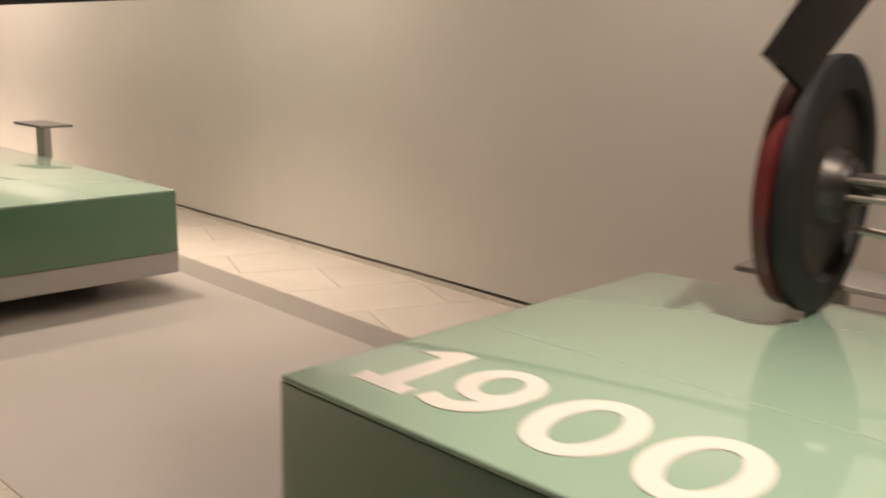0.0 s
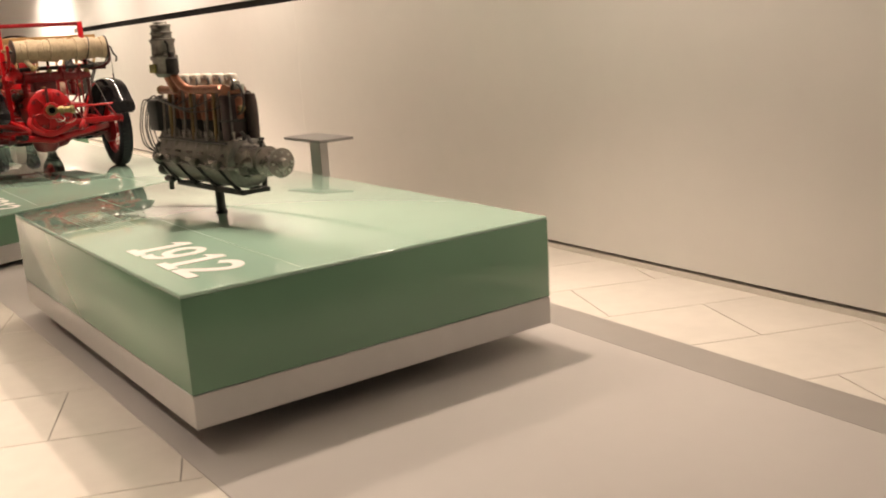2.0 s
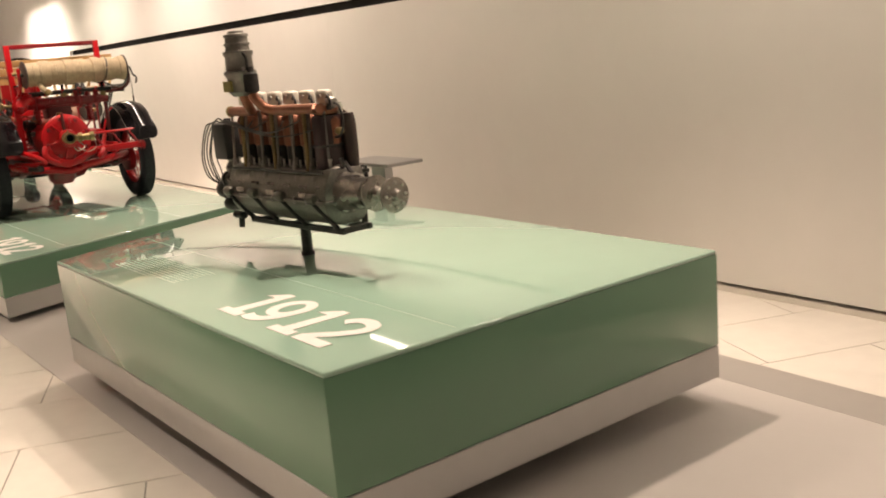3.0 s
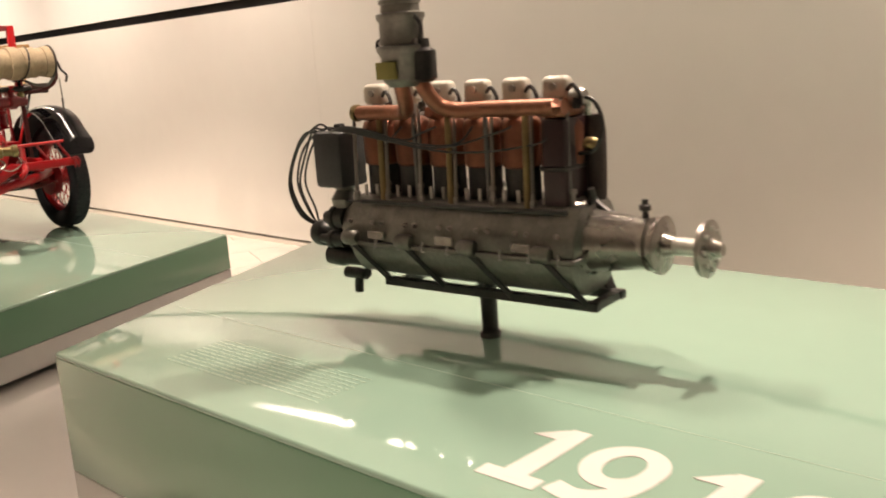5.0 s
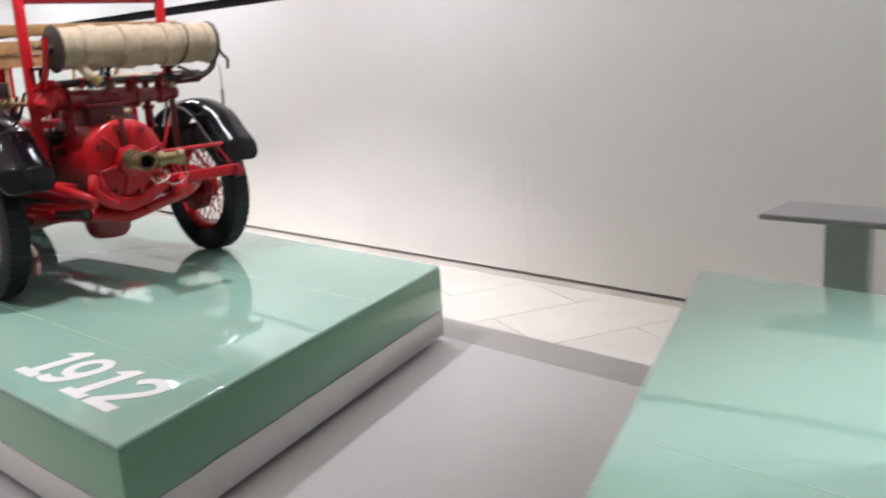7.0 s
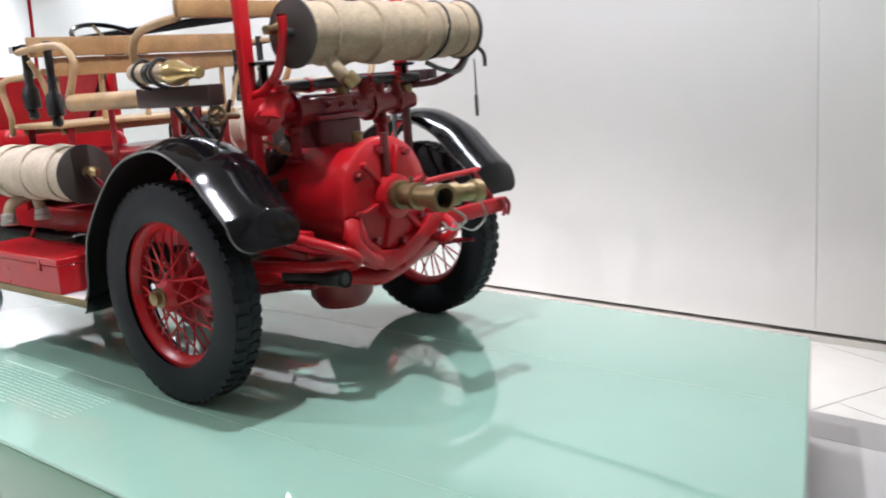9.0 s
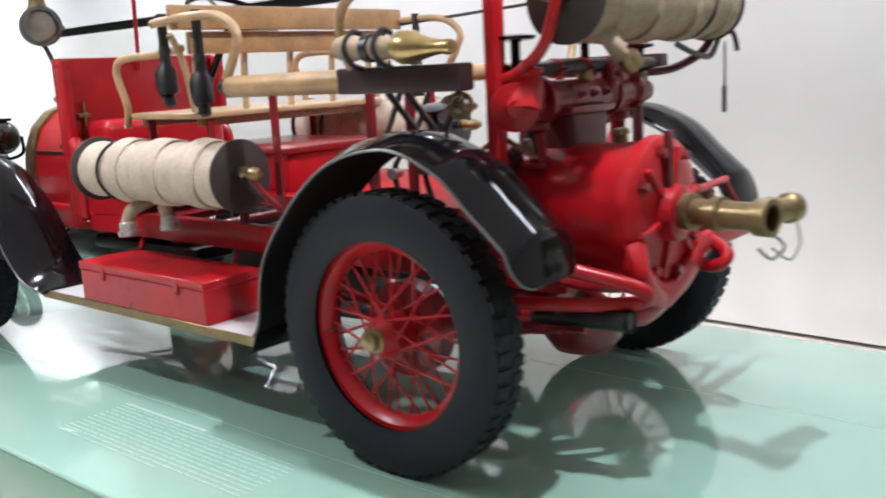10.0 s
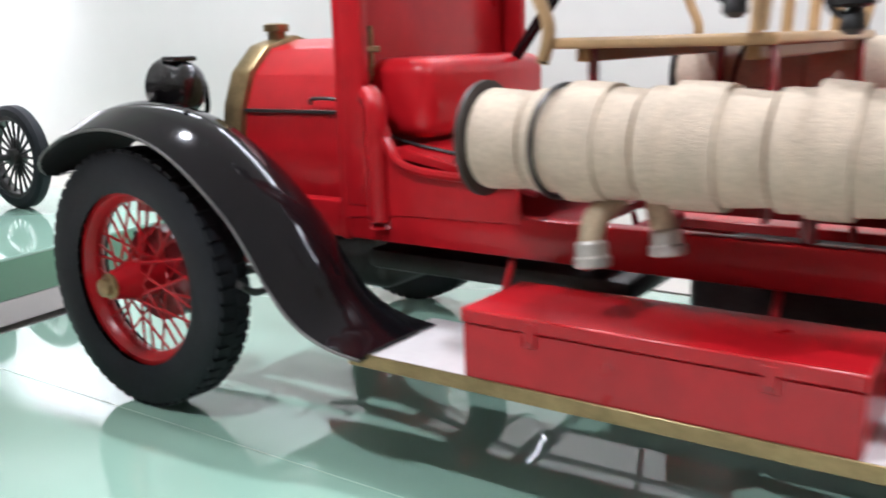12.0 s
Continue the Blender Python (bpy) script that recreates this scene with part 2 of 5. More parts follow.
def wall_side():
    poly = [(wall_x(Y0), Y0), (wall_x(Y0) + 0.25, Y0), (wall_x(Y1) + 0.25, Y1), (wall_x(Y1), Y1)]
    for name, a, b in (("wall_east", Y0, JOINT - 0.0012), ("wall_east_2", JOINT + 0.0012, Y1)):
        run = [(wall_x(a), a), (wall_x(a) + 0.25, a), (wall_x(b) + 0.25, b), (wall_x(b), b)]
        ob = single(name, prism(bmesh.new(), run, 0.010, TOP), M_WALL, "smooth warm white gallery wall of tall panels", "wall", kind="structure", smooth=False)
    off = [(x + 0.07, y) for x, y in poly]
    single("wall_gap", prism(bmesh.new(), off, FLOOR, 0.03), M_GAP, "black shadow gap along the foot of the wall", "wall gap", kind="structure", smooth=False)
    # strip added in the floor's stone so that less of the gap shows
    single("baseboard", prism(bmesh.new(), [(x - 0.004, y) for x, y in poly], FLOOR, -0.014), M_TILE, "added stone strip that narrows the wall gap", "baseboard", kind="structure", smooth=False)
    single("trim_rail", prism(bmesh.new(), [(wall_x(Y0) + 0.06, Y0), (wall_x(Y0) + 0.25, Y0), (wall_x(TRACK) + 0.25, TRACK), (wall_x(TRACK) + 0.06, TRACK)], TOP - 0.002, TOP + 0.10), M_GAP,
           "dark recessed light track along the wall top", "light track", kind="structure", smooth=False)
    past = [(wall_x(TRACK) + 0.004, TRACK), (wall_x(TRACK) + 0.25, TRACK), (wall_x(Y1) + 0.25, Y1), (wall_x(Y1) + 0.004, Y1)]
    single("wall_upper_2", prism(bmesh.new(), past, TOP + 0.001, TOP + 0.088), M_CEIL, "white wall past the end of the light track", "wall", kind="structure", smooth=False)
    up = [(x + 0.02, y) for x, y in poly]
    single("wall_upper", prism(bmesh.new(), up, TOP + 0.09, CEIL), M_CEIL, "white upper wall above the light track", "wall", kind="structure", smooth=False)
    return ob


wall_side()
# west and south walls are unseen, added in grey to reflect less light
single("wall_west", box(bmesh.new(), -6.2, -6.0, Y0, Y1, FLOOR, CEIL), M_WEST, "unseen closing wall, grey to dim reflections", "wall", kind="structure", smooth=False)
single("wall_north", box(bmesh.new(), -6.2, 5.2, Y1, Y1 + 0.2, FLOOR, CEIL), M_WALL, "plain white end wall", "wall", kind="structure", smooth=False)
single("wall_south", box(bmesh.new(), -6.2, 5.2, Y0 - 0.2, Y0, FLOOR, CEIL), M_WEST, "unseen end wall, grey to dim reflections", "wall", kind="structure", smooth=False)
single("ceiling", box(bmesh.new(), -6.2, 5.2, Y0 - 0.2, Y1 + 0.2, CEIL, CEIL + 0.2), M_CEIL, "smooth white gallery ceiling", "ceiling", kind="structure", smooth=False)
floor = single("floor", box(bmesh.new(), -6.2, 5.2, Y0 - 0.2, Y1 + 0.2, FLOOR - 0.2, FLOOR - 0.006), M_JOINT, "pale polished stone floor with thin joints", "floor", kind="structure", smooth=False)


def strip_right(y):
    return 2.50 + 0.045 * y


single("floor_strip", prism(bmesh.new(), [(-0.045, Y0), (strip_right(Y0) - 0.27, Y0), (strip_right(Y1) - 0.27, Y1), (-0.045, Y1)], FLOOR - 0.002, FLOOR + 0.004), M_STRIP,
       "smooth grey floor strip under the plinths", "floor", kind="structure", smooth=False)
# the soft shade at the strip's wall edge, painted as a flat band
single("floor_band", prism(bmesh.new(), [(strip_right(Y0) - 0.27, Y0), (strip_right(Y0), Y0), (strip_right(Y1), Y1), (strip_right(Y1) - 0.27, Y1)], FLOOR - 0.002, FLOOR + 0.005), M_SHADE_BAND,
       "flat darker band, shade painted along the floor strip", "floor", kind="structure", smooth=False)


def plinth(corners, z0, zm, z1, label, joint):
    """A block of green glass on a metal base: near-aisle, near-wall, far-wall, far-aisle corners."""
    ob = thing("display_plinth", label, "plinth")
    # block colour darkened for shaded sides, sheet colour paled for the lit top
    part("glass_block", prism(bmesh.new(), corners, zm, z1 - 0.018, bevel=0.004, seg=2), M_GLASS_SHADED, ob, "green glass block, darkened for its shaded sides")
    part("top_sheet", prism(bmesh.new(), corners, z1 - 0.020, z1, bevel=0.010, seg=4), M_SHEET_LIT, ob, "mint glass top sheet, paled for the lit top")
    part("metal_base", prism(bmesh.new(), corners, z0, zm - 0.003, bevel=0.002, seg=1), M_ALU, ob, "brushed metal base")
    near, far = corners[0][1] + 0.03, corners[3][1] - 0.03
    for x, a, b in joint(near, far):
        part("sheet_joint", box(bmesh.new(), x - 0.0015, x + 0.0015, a, b, z1 - 0.004, z1 + 0.0006), M_PRINT, ob, "thin pale joint in the glass sheet")
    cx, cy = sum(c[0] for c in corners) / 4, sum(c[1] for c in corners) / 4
    # added foot, set back unseen; its black blends into shade under the base
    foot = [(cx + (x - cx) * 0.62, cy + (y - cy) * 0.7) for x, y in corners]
    part("recessed_foot", prism(bmesh.new(), foot, FLOOR, z0), M_GAP, ob, "unseen added foot, black as the shade under the base")
    return ob


A_TOP, B_TOP, C_TOP, D_TOP = 0.918, 0.670, 0.400, 0.36
plinth([(-0.06, -8.2), (2.05, -8.2), (1.52, -4.03), (-0.06, -3.99)], 0.086, 0.24, A_TOP, "pale green glass display plinth on a metal base", lambda a, b: [(0.60, a, b - 0.05)])
plinth([(0.0, 0.0), (1.969, -0.055), (2.061, 3.560), (0.0, 2.784)], 0.086, 0.237, B_TOP, "tall pale green glass plinth carrying the aero engine", lambda a, b: [(0.560, a, b + 0.15)])
plinth([(0.068, 4.569), (2.412, 5.329), (2.62, 11.0), (0.068, 10.82)], -0.004, 0.143, C_TOP, "low pale green glass plinth carrying the fire engine", lambda a, b: [(0.60, a + 0.2, b), (1.686, a + 0.55, b)])
plinth([(0.15, 12.1), (3.25, 12.45), (3.35, 17.0), (0.15, 16.7)], -0.004, 0.13, D_TOP, "pale green glass plinth carrying a small car", lambda a, b: [])

# ---------------------------------------------------------------- the aero engine on the tall plinth


def aero_engine():
    at = Matrix(((0.0736, 0.9973, 0, 0.893), (-0.9973, 0.0736, 0, 1.60), (0, 0, 1, B_TOP), (0, 0, 0, 1)))
    e = thing("aero_engine", "six-cylinder aero engine with copper jackets on a black steel post", "engine", at)
    N = bmesh.new
    # stand
    part("post", lathe(N(), (0, 0, 0), (0, 0, 1), [(0, 0.034), (0.016, 0.034), (0.022, 0.027), (0.155, 0.027), (0.175, 0.034)], 20), M_DARKSTEEL, e, "black steel post")
    bars = N()
    for y in (-0.075, 0.075):
        box(bars, -0.36, 0.44, y - 0.014, y + 0.014, 0.155, 0.183, 0.003, 1)
    for x in (-0.30, 0.0, 0.42):
        box(bars, x - 0.014, x + 0.014, -0.075, 0.075, 0.157, 0.181)
    part("cradle_frame", bars, M_DARKSTEEL, e, "black steel cradle frame")
    for x in (-0.44, -0.21, 0.04, 0.30):
        for s in (-1, 1):
            b = N()
            top, low = Vector((x, s * 0.15, 0.315)), Vector((x + 0.10, s * 0.075, 0.17))
            d = low - top
            m = Matrix.Translation(top) @ d.to_track_quat("Z", "Y").to_matrix().to_4x4()
            box(b, -0.015, 0.015, -0.008, 0.008, 0, d.length, 0.002, 1, m)
            part("cradle_arm", b, M_DARKSTEEL, e)
    # crankcase, in an upper and a lower half
    up = N()
    for x, y, z in ((1, 0, 0),):
        poly = [(-0.14, 0.31), (-0.135, 0.37), (-0.105, 0.43), (-0.085, 0.455), (0.085, 0.455), (0.105, 0.43), (0.135, 0.37), (0.14, 0.31)]
        m = Matrix(((0, 0, 1, 0), (1, 0, 0, 0), (0, 1, 0, 0), (0, 0, 0, 1)))
        prism(up, poly, -0.47, 0.40, 0.012, 2, m)
    case = part("crankcase_upper", up, M_CAST, e, "grey cast crankcase")
    low = N()
    poly = [(-0.14, 0.306), (-0.125, 0.255), (-0.09, 0.205), (-0.05, 0.188), (0.05, 0.188), (0.09, 0.205), (0.125, 0.255), (0.14, 0.306)]
    prism(low, poly, -0.46, 0.39, 0.012, 2, Matrix(((0, 0, 1, 0), (1, 0, 0, 0), (0, 1, 0, 0), (0, 0, 0, 1))))
    part("crankcase_lower", low, M_CAST, e)
    seam = N()
    box(seam, -0.48, 0.41, -0.152, 0.152, 0.300, 0.315, 0.003, 1)
    part("case_flange", seam, M_CAST, e)
    for i in range(9):
        for s in (-1, 1):
            b = N()
            lathe(b, (-0.43 + i * 0.098, s * 0.146, 0.296), (0, 0, 1), [(0, 0.007), (0.024, 0.007), (0.024, 0.004), (0.032, 0.004)], 6)
            part("flange_bolt", b, M_STEEL, e)
    for i in range(7):
        x = -0.45 + i * 0.137
        for s in (-1, 1):
            b = N()
            d = Vector((0, s * 0.018, -0.1))
            box(b, x - 0.009, x + 0.009, -0.018, 0.018, 0.315, 0.445, 0.003, 1, Matrix.Translation((0, s * 0.122, 0)) @ Matrix.Rotation(s * 0.22, 4, "X"))
            part("case_rib", b, M_CAST, e)
    for x in (-0.44, -0.21, 0.04, 0.30):
        for s in (-1, 1):
            b = N()
            lathe(b, (x - 0.03, s * 0.15, 0.325), (1, 0, 0), [(0, 0.018), (0.012, 0.026), (0.05, 0.026), (0.062, 0.018)], 12)
            part("mounting_lug", b, M_CAST, e)
    # bulges under the cylinders, nuts and pipes along the case
    for i in range(6):
        x = -0.40 + i * 0.139
        for s in (-1, 1):
            part("case_bulge", lathe(N(), (x, s * 0.070, 0.318), (0, s * -0.06, 1), [(0, 0.060), (0.09, 0.056), (0.115, 0.046), (0.128, 0.03)], 20), M_CAST, case)
            part("sump_bulge", lathe(N(), (x, s * 0.064, 0.298), (0, s * -0.35, -1), [(0, 0.060), (0.06, 0.050), (0.085, 0.03)], 16), M_CAST, case)
            for dx in (-0.05, 0.05):
                part("case_nut", lathe(N(), (x + dx, s * 0.128, 0.375), (0, s, 0.35), [(0, 0.009), (0.008, 0.009), (0.009, 0.005), (0.018, 0.005)], 6), M_NOSE, case)
    for s in (-1, 1):
        part("oil_gallery", tube(N(), [(-0.47, s * 0.118, 0.440), (-0.2, s * 0.116, 0.444), (0.1, s * 0.118, 0.441), (0.37, s * 0.116, 0.443)], 0.008, 8, 3), M_DARKSTEEL, case, "thin dark oil pipe")
        for x in (-0.33, -0.05, 0.23):
            part("cover_plate", box(N(), x - 0.035, x + 0.035, s * 0.147 - 0.004, s * 0.147 + 0.004, 0.325, 0.352, 0.003, 1), M_NOSE, case)
    for y, z, r, l in ((-0.055, 0.365, 0.036, 0.10), (0.05, 0.36, 0.036, 0.10), (-0.07, 0.29, 0.026, 0.12), (0.02, 0.265, 0.032, 0.13)):
        part("drive_boss", lathe(N(), (-0.54, y, z), (-1, 0, 0), [(0, r), (l * 0.4, r), (l * 0.45, r * 1.2), (l * 0.6, r * 1.2), (l * 0.65, r * 0.7), (l, r * 0.6)], 16), M_DARKSTEEL, case)
    # nose with the propeller shaft
    part("nose_cone", lathe(N(), (0.345, 0, 0.345), (1, 0, 0), [(0, 0.128), (0.03, 0.118), (0.055, 0.092), (0.20, 0.072), (0.225, 0.076), (0.228, 0.062), (0.25, 0.062)], 32), M_NOSE, e, "polished nose cone")
    part("thrust_flange", lathe(N(), (0.585, 0, 0.345), (1, 0, 0), [(0, 0.035), (0.004, 0.080), (0.018, 0.082), (0.024, 0.035), (0.05, 0.027)], 32), M_NOSE, e)
    part("propeller_shaft", lathe(N(), (0.60, 0, 0.345), (1, 0, 0), [(0, 0.026), (0.13, 0.025)], 20), M_SILVER, e, "bright propeller shaft")
    hub = part("propeller_flange", lathe(N(), (0.715, 0, 0.345), (1, 0, 0), [(0, 0.03), (0.004, 0.076), (0.018, 0.079), (0.024, 0.03), (0.04, 0.024), (0.055, 0.018)], 32), M_NOSE, e)
    for k in range(8):
        a = k * math.pi / 4
        part("bolt", lathe(N(), (0.733, 0.056 * math.cos(a), 0.345 + 0.056 * math.sin(a)), (1, 0, 0), [(0, 0.007), (0.012, 0.007)], 6), M_SILVER, hub)
    part("grease_cup", lathe(N(), (0.555, -0.01, 0.42), (0, 0, 1), [(0, 0.010), (0.02, 0.008), (0.022, 0.016), (0.036, 0.017), (0.04, 0.008), (0.052, 0.010)], 12), M_DARKSTEEL, e)
    # cylinders
    for i in range(6):
        x = -0.40 + i * 0.139
        cyl = part("cylinder", lathe(N(), (x, 0, 0.44), (0, 0, 1), [(0, 0.066), (0.014, 0.066), (0.016, 0.053), (0.125, 0.053)], 24), M_DARKSTEEL, e, "dark steel cylinder barrel")
        part("copper_jacket", lathe(N(), (x, 0, 0.552), (0, 0, 1), [(0, 0.054), (0.006, 0.061), (0.12, 0.063), (0.14, 0.056), (0.155, 0.035)], 24), M_COPPER, cyl, "copper water jacket")
        for sy in (-1, 1):
            part("holding_bolt", lathe(N(), (x + 0.066, sy * 0.06, 0.452), (0, 0, 1), [(0, 0.007), (0.035, 0.007), (0.035, 0.011), (0.048, 0.011)], 6), M_STEEL, cyl)
        # valve gear
        part("push_rod", rod(N(), (x - 0.055, -0.085, 0.44), (x - 0.062, -0.06, 0.735), 0.0065, 0.006, 10), M_STEEL, cyl, "steel push rod")
        part("tappet", lathe(N(), (x - 0.055, -0.085, 0.435), (0, 0, 1), [(0, 0.013), (0.03, 0.013), (0.034, 0.008), (0.05, 0.008)], 10), M_STEEL, cyl)
        if i in (0, 2, 4):
            part("oil_pipe", rod(N(), (x + 0.072, -0.095, 0.44), (x + 0.072, -0.085, 0.725), 0.010, 0.010, 12), M_BRASS, cyl, "brass pipe")
        rk = box(N(), x - 0.052, x + 0.034, -0.026, 0.026, 0.748, 0.815, 0.018, 3)
        rocker = part("rocker_cover", rk, M_IVORY, e, "ivory enamelled rocker cover")
        part("rocker_pin", rod(N(), (x - 0.005, -0.034, 0.785), (x - 0.005, 0.034, 0.785), 0.011, None, 10), M_STEEL, rocker)
        part("rocker_stand", box(N(), x - 0.02, x + 0.012, -0.02, 0.02, 0.70, 0.752, 0.004, 1), M_STEEL, rocker)
        b = N()
        tube(b, [(x + 0.035, -0.02, 0.775), (x + 0.06, -0.03, 0.79), (x + 0.085, -0.04, 0.765), (x + 0.09, -0.045, 0.735)], 0.006, 8, 4)
        lathe(b, (x + 0.075, -0.04, 0.725), (0, 0, 1), [(0, 0.012), (0.014, 0.014), (0.03, 0.009)], 10)
        part("rocker_arm", b, M_DARKSTEEL, rocker)
        part("spring", lathe(N(), (x + 0.075, 0.02, 0.70), (0, 0, 1), [(k * 0.006, 0.013 if k % 2 else 0.010) for k in range(10)], 10), M_STEEL, rocker)
    # dark stubs and pipes added on the cylinders' far side to fill gaps
    for i in range(6):
        x = -0.40 + i * 0.139
        part("exhaust_stub", lathe(N(), (x + 0.069, 0.066, 0.45), (0, 0, 1), [(0, 0.030), (0.05, 0.034), (0.20, 0.034), (0.25, 0.026)], 14), M_FILLER, e)
        part("water_pipe", rod(N(), (x + 0.055, -0.062, 0.45), (x + 0.05, -0.055, 0.72), 0.0085, 0.0075, 10), M_DULL, e)
        part("stud", rod(N(), (x + 0.025, -0.070, 0.45), (x + 0.025, -0.070, 0.492), 0.006, None, 6), M_SILVER, e)
        part("stud", rod(N(), (x - 0.025, -0.070, 0.45), (x - 0.025, -0.070, 0.492), 0.006, None, 6), M_SILVER, e)
    part("exhaust_manifold", tube(N(), [(-0.44, 0.085, 0.685), (-0.1, 0.09, 0.69), (0.30, 0.085, 0.685)], 0.030, 12, 3), M_FILLER, e, "dark pipe added to fill the gaps behind the cylinders")
    # end housing
    part("end_housing", box(N(), 0.275, 0.352, -0.085, 0.070, 0.43, 0.700, 0.012, 2), paint("maroon_black", (0.030, 0.010, 0.011), 0.4, vary=0.3), e, "dark maroon end housing")
    part("housing_band", box(N(), 0.270, 0.357, -0.090, 0.075, 0.553, 0.566, 0.003, 1), M_DARKSTEEL, e)
    part("copper_cap", box(N(), 0.268, 0.350, -0.08, 0.06, 0.700, 0.745, 0.016, 3), M_COPPER, e)
    part("water_tap", lathe(N(), (0.345, -0.02, 0.755), (1, 0, 0), [(0, 0.024), (0.012, 0.028), (0.03, 0.028), (0.042, 0.02)], 14), M_STEEL, e)
    part("overflow_pipe", tube(N(), [(0.37, -0.02, 0.755), (0.41, -0.02, 0.745), (0.435, -0.02, 0.70), (0.435, -0.02, 0.65), (0.405, -0.02, 0.605), (0.352, -0.01, 0.595)], 0.006, 8), M_DARKSTEEL, e, "thin curved pipe")
    part("pipe_union", lathe(N(), (0.375, -0.015, 0.625), (1, 0, 0), [(0, 0.010), (0.01, 0.018), (0.035, 0.018), (0.045, 0.010)], 12), M_BRASS, e)
    part("starter_lever", tube(N(), [(0.36, 0.0, 0.43), (0.40, -0.02, 0.47), (0.40, -0.03, 0.50)], 0.011, 8), M_DARKSTEEL, e)
    part("brace", tube(N(), [(0.36, 0.02, 0.48), (0.41, 0.01, 0.44), (0.48, 0.0, 0.40)], 0.012, 8), M_DARKSTEEL, e)
    # copper manifolds with the carburettor
    part("inlet_manifold", tube(N(), [(-0.425, -0.085, 0.727), (-0.30, -0.085, 0.727), (-0.22, -0.09, 0.728), (-0.18, -0.12, 0.745), (-0.165, -0.15, 0.80), (-0.165, -0.16, 0.84)], 0.024, 14), M_COPPER, e, "copper inlet manifold")
    part("inlet_manifold", tube(N(), [(0.36, -0.085, 0.735), (0.10, -0.085, 0.732), (0.0, -0.085, 0.730), (-0.055, -0.11, 0.745), (-0.075, -0.145, 0.79), (-0.085, -0.16, 0.83)], 0.024, 14), M_COPPER, e, "copper inlet manifold")
    for x in (-0.40, -0.261, -0.122, 0.017, 0.156, 0.295):
        part("inlet_branch", tube(N(), [(x, -0.085, 0.728), (x, -0.05, 0.715), (x, -0.01, 0.70)], 0.018, 10), M_COPPER, e)
    part("end_clamp", lathe(N(), (-0.435, -0.085, 0.727), (1, 0, 0), [(0, 0.02), (0.004, 0.028), (0.018, 0.028), (0.02, 0.024)], 14), M_BRASS, e)
    carb = part("carburettor", lathe(N(), (-0.125, -0.18, 0.81), (0, 0, 1), [(0, 0.045), (0.02, 0.064), (0.09, 0.068), (0.105, 0.078), (0.118, 0.078), (0.122, 0.066), (0.185, 0.064), (0.198, 0.072), (0.21, 0.072), (0.215, 0.058), (0.235, 0.056), (0.24, 0.062), (0.248, 0.062), (0.252, 0.054), (0.275, 0.053), (0.28, 0.060), (0.29, 0.058), (0.294, 0.04), (0.305, 0.036)], 24), M_CAST, e, "grey carburettor stack with ribs")
    part("brass_plate", box(N(), -0.172, -0.095, -0.256, -0.246, 0.835, 0.885, 0.002, 1), paint("olive_brass", (0.26, 0.24, 0.08), 0.4, metal=0.5, vary=0.2), carb, "small brass plate")
    part("float_chamber", lathe(N(), (-0.055, -0.17, 0.82), (0, 0, 1), [(0, 0.02), (0.01, 0.036), (0.09, 0.036), (0.10, 0.02), (0.125, 0.018)], 18), M_DARKSTEEL, carb)
    part("throttle_lever", tube(N(), [(-0.17, -0.2, 0.95), (-0.2, -0.2, 0.945), (-0.205, -0.2, 0.925)], 0.007, 8), M_DARKSTEEL, carb)
    part("fuel_pipe", tube(N(), [(-0.06, -0.18, 0.93), (-0.045, -0.19, 0.99), (-0.085, -0.2, 1.03), (-0.10, -0.19, 1.06)], 0.007, 8), M_DARKSTEEL, carb)
    part("clamp_bolt", rod(N(), (-0.195, -0.2, 0.939), (-0.055, -0.2, 0.939), 0.008, None, 8), M_STEEL, carb)
    # ignition
    part("magneto_box", box(N(), -0.635, -0.505, -0.10, 0.03, 0.475, 0.665, 0.014, 2), paint("magneto_black", (0.035, 0.036, 0.038), 0.5, vary=0.25, scale=14), e, "black magneto box")
    part("terminal", box(N(), -0.565, -0.535, -0.06, -0.03, 0.66, 0.69, 0.004, 1), M_CABLE, e)
    part("magneto_shelf", lathe(N(), (-0.575, -0.02, 0.40), (0, 0, 1), [(0, 0.045), (0.03, 0.05), (0.06, 0.03), (0.08, 0.045)], 16), M_CAST, e)
    part("rear_housing", lathe(N(), (-0.56, 0, 0.335), (1, 0, 0), [(0, 0.055), (0.02, 0.085), (0.07, 0.095), (0.10, 0.118)], 24), M_CAST, e)
    part("distributor", lathe(N(), (-0.735, -0.03, 0.30), (1, 0, 0), [(0, 0.012), (0.012, 0.012), (0.014, 0.040), (0.03, 0.047), (0.06, 0.047), (0.075, 0.035), (0.16, 0.03)], 20), M_CABLE, e, "round black distributor")
    part("oil_pump", lathe(N(), (-0.66, -0.04, 0.225), (1, 0, 0), [(0, 0.02), (0.01, 0.034), (0.08, 0.036), (0.10, 0.028), (0.22, 0.026)], 16), M_DARKSTEEL, e)
    part("drain_pipe", tube(N(), [(-0.46, -0.06, 0.18), (-0.50, -0.06, 0.165), (-0.51, -0.06, 0.11)], 0.016, 10), M_DARKSTEEL, e)
    part("drain_elbow", rod(N(), (-0.56, -0.06, 0.175), (-0.47, -0.06, 0.175), 0.02, None, 12), M_DARKSTEEL, e)
    rng = random.Random(4)
    for k in range(6):
        y = -0.085 + 0.02 * k
        out = 0.745 + rng.uniform(-0.02, 0.06)
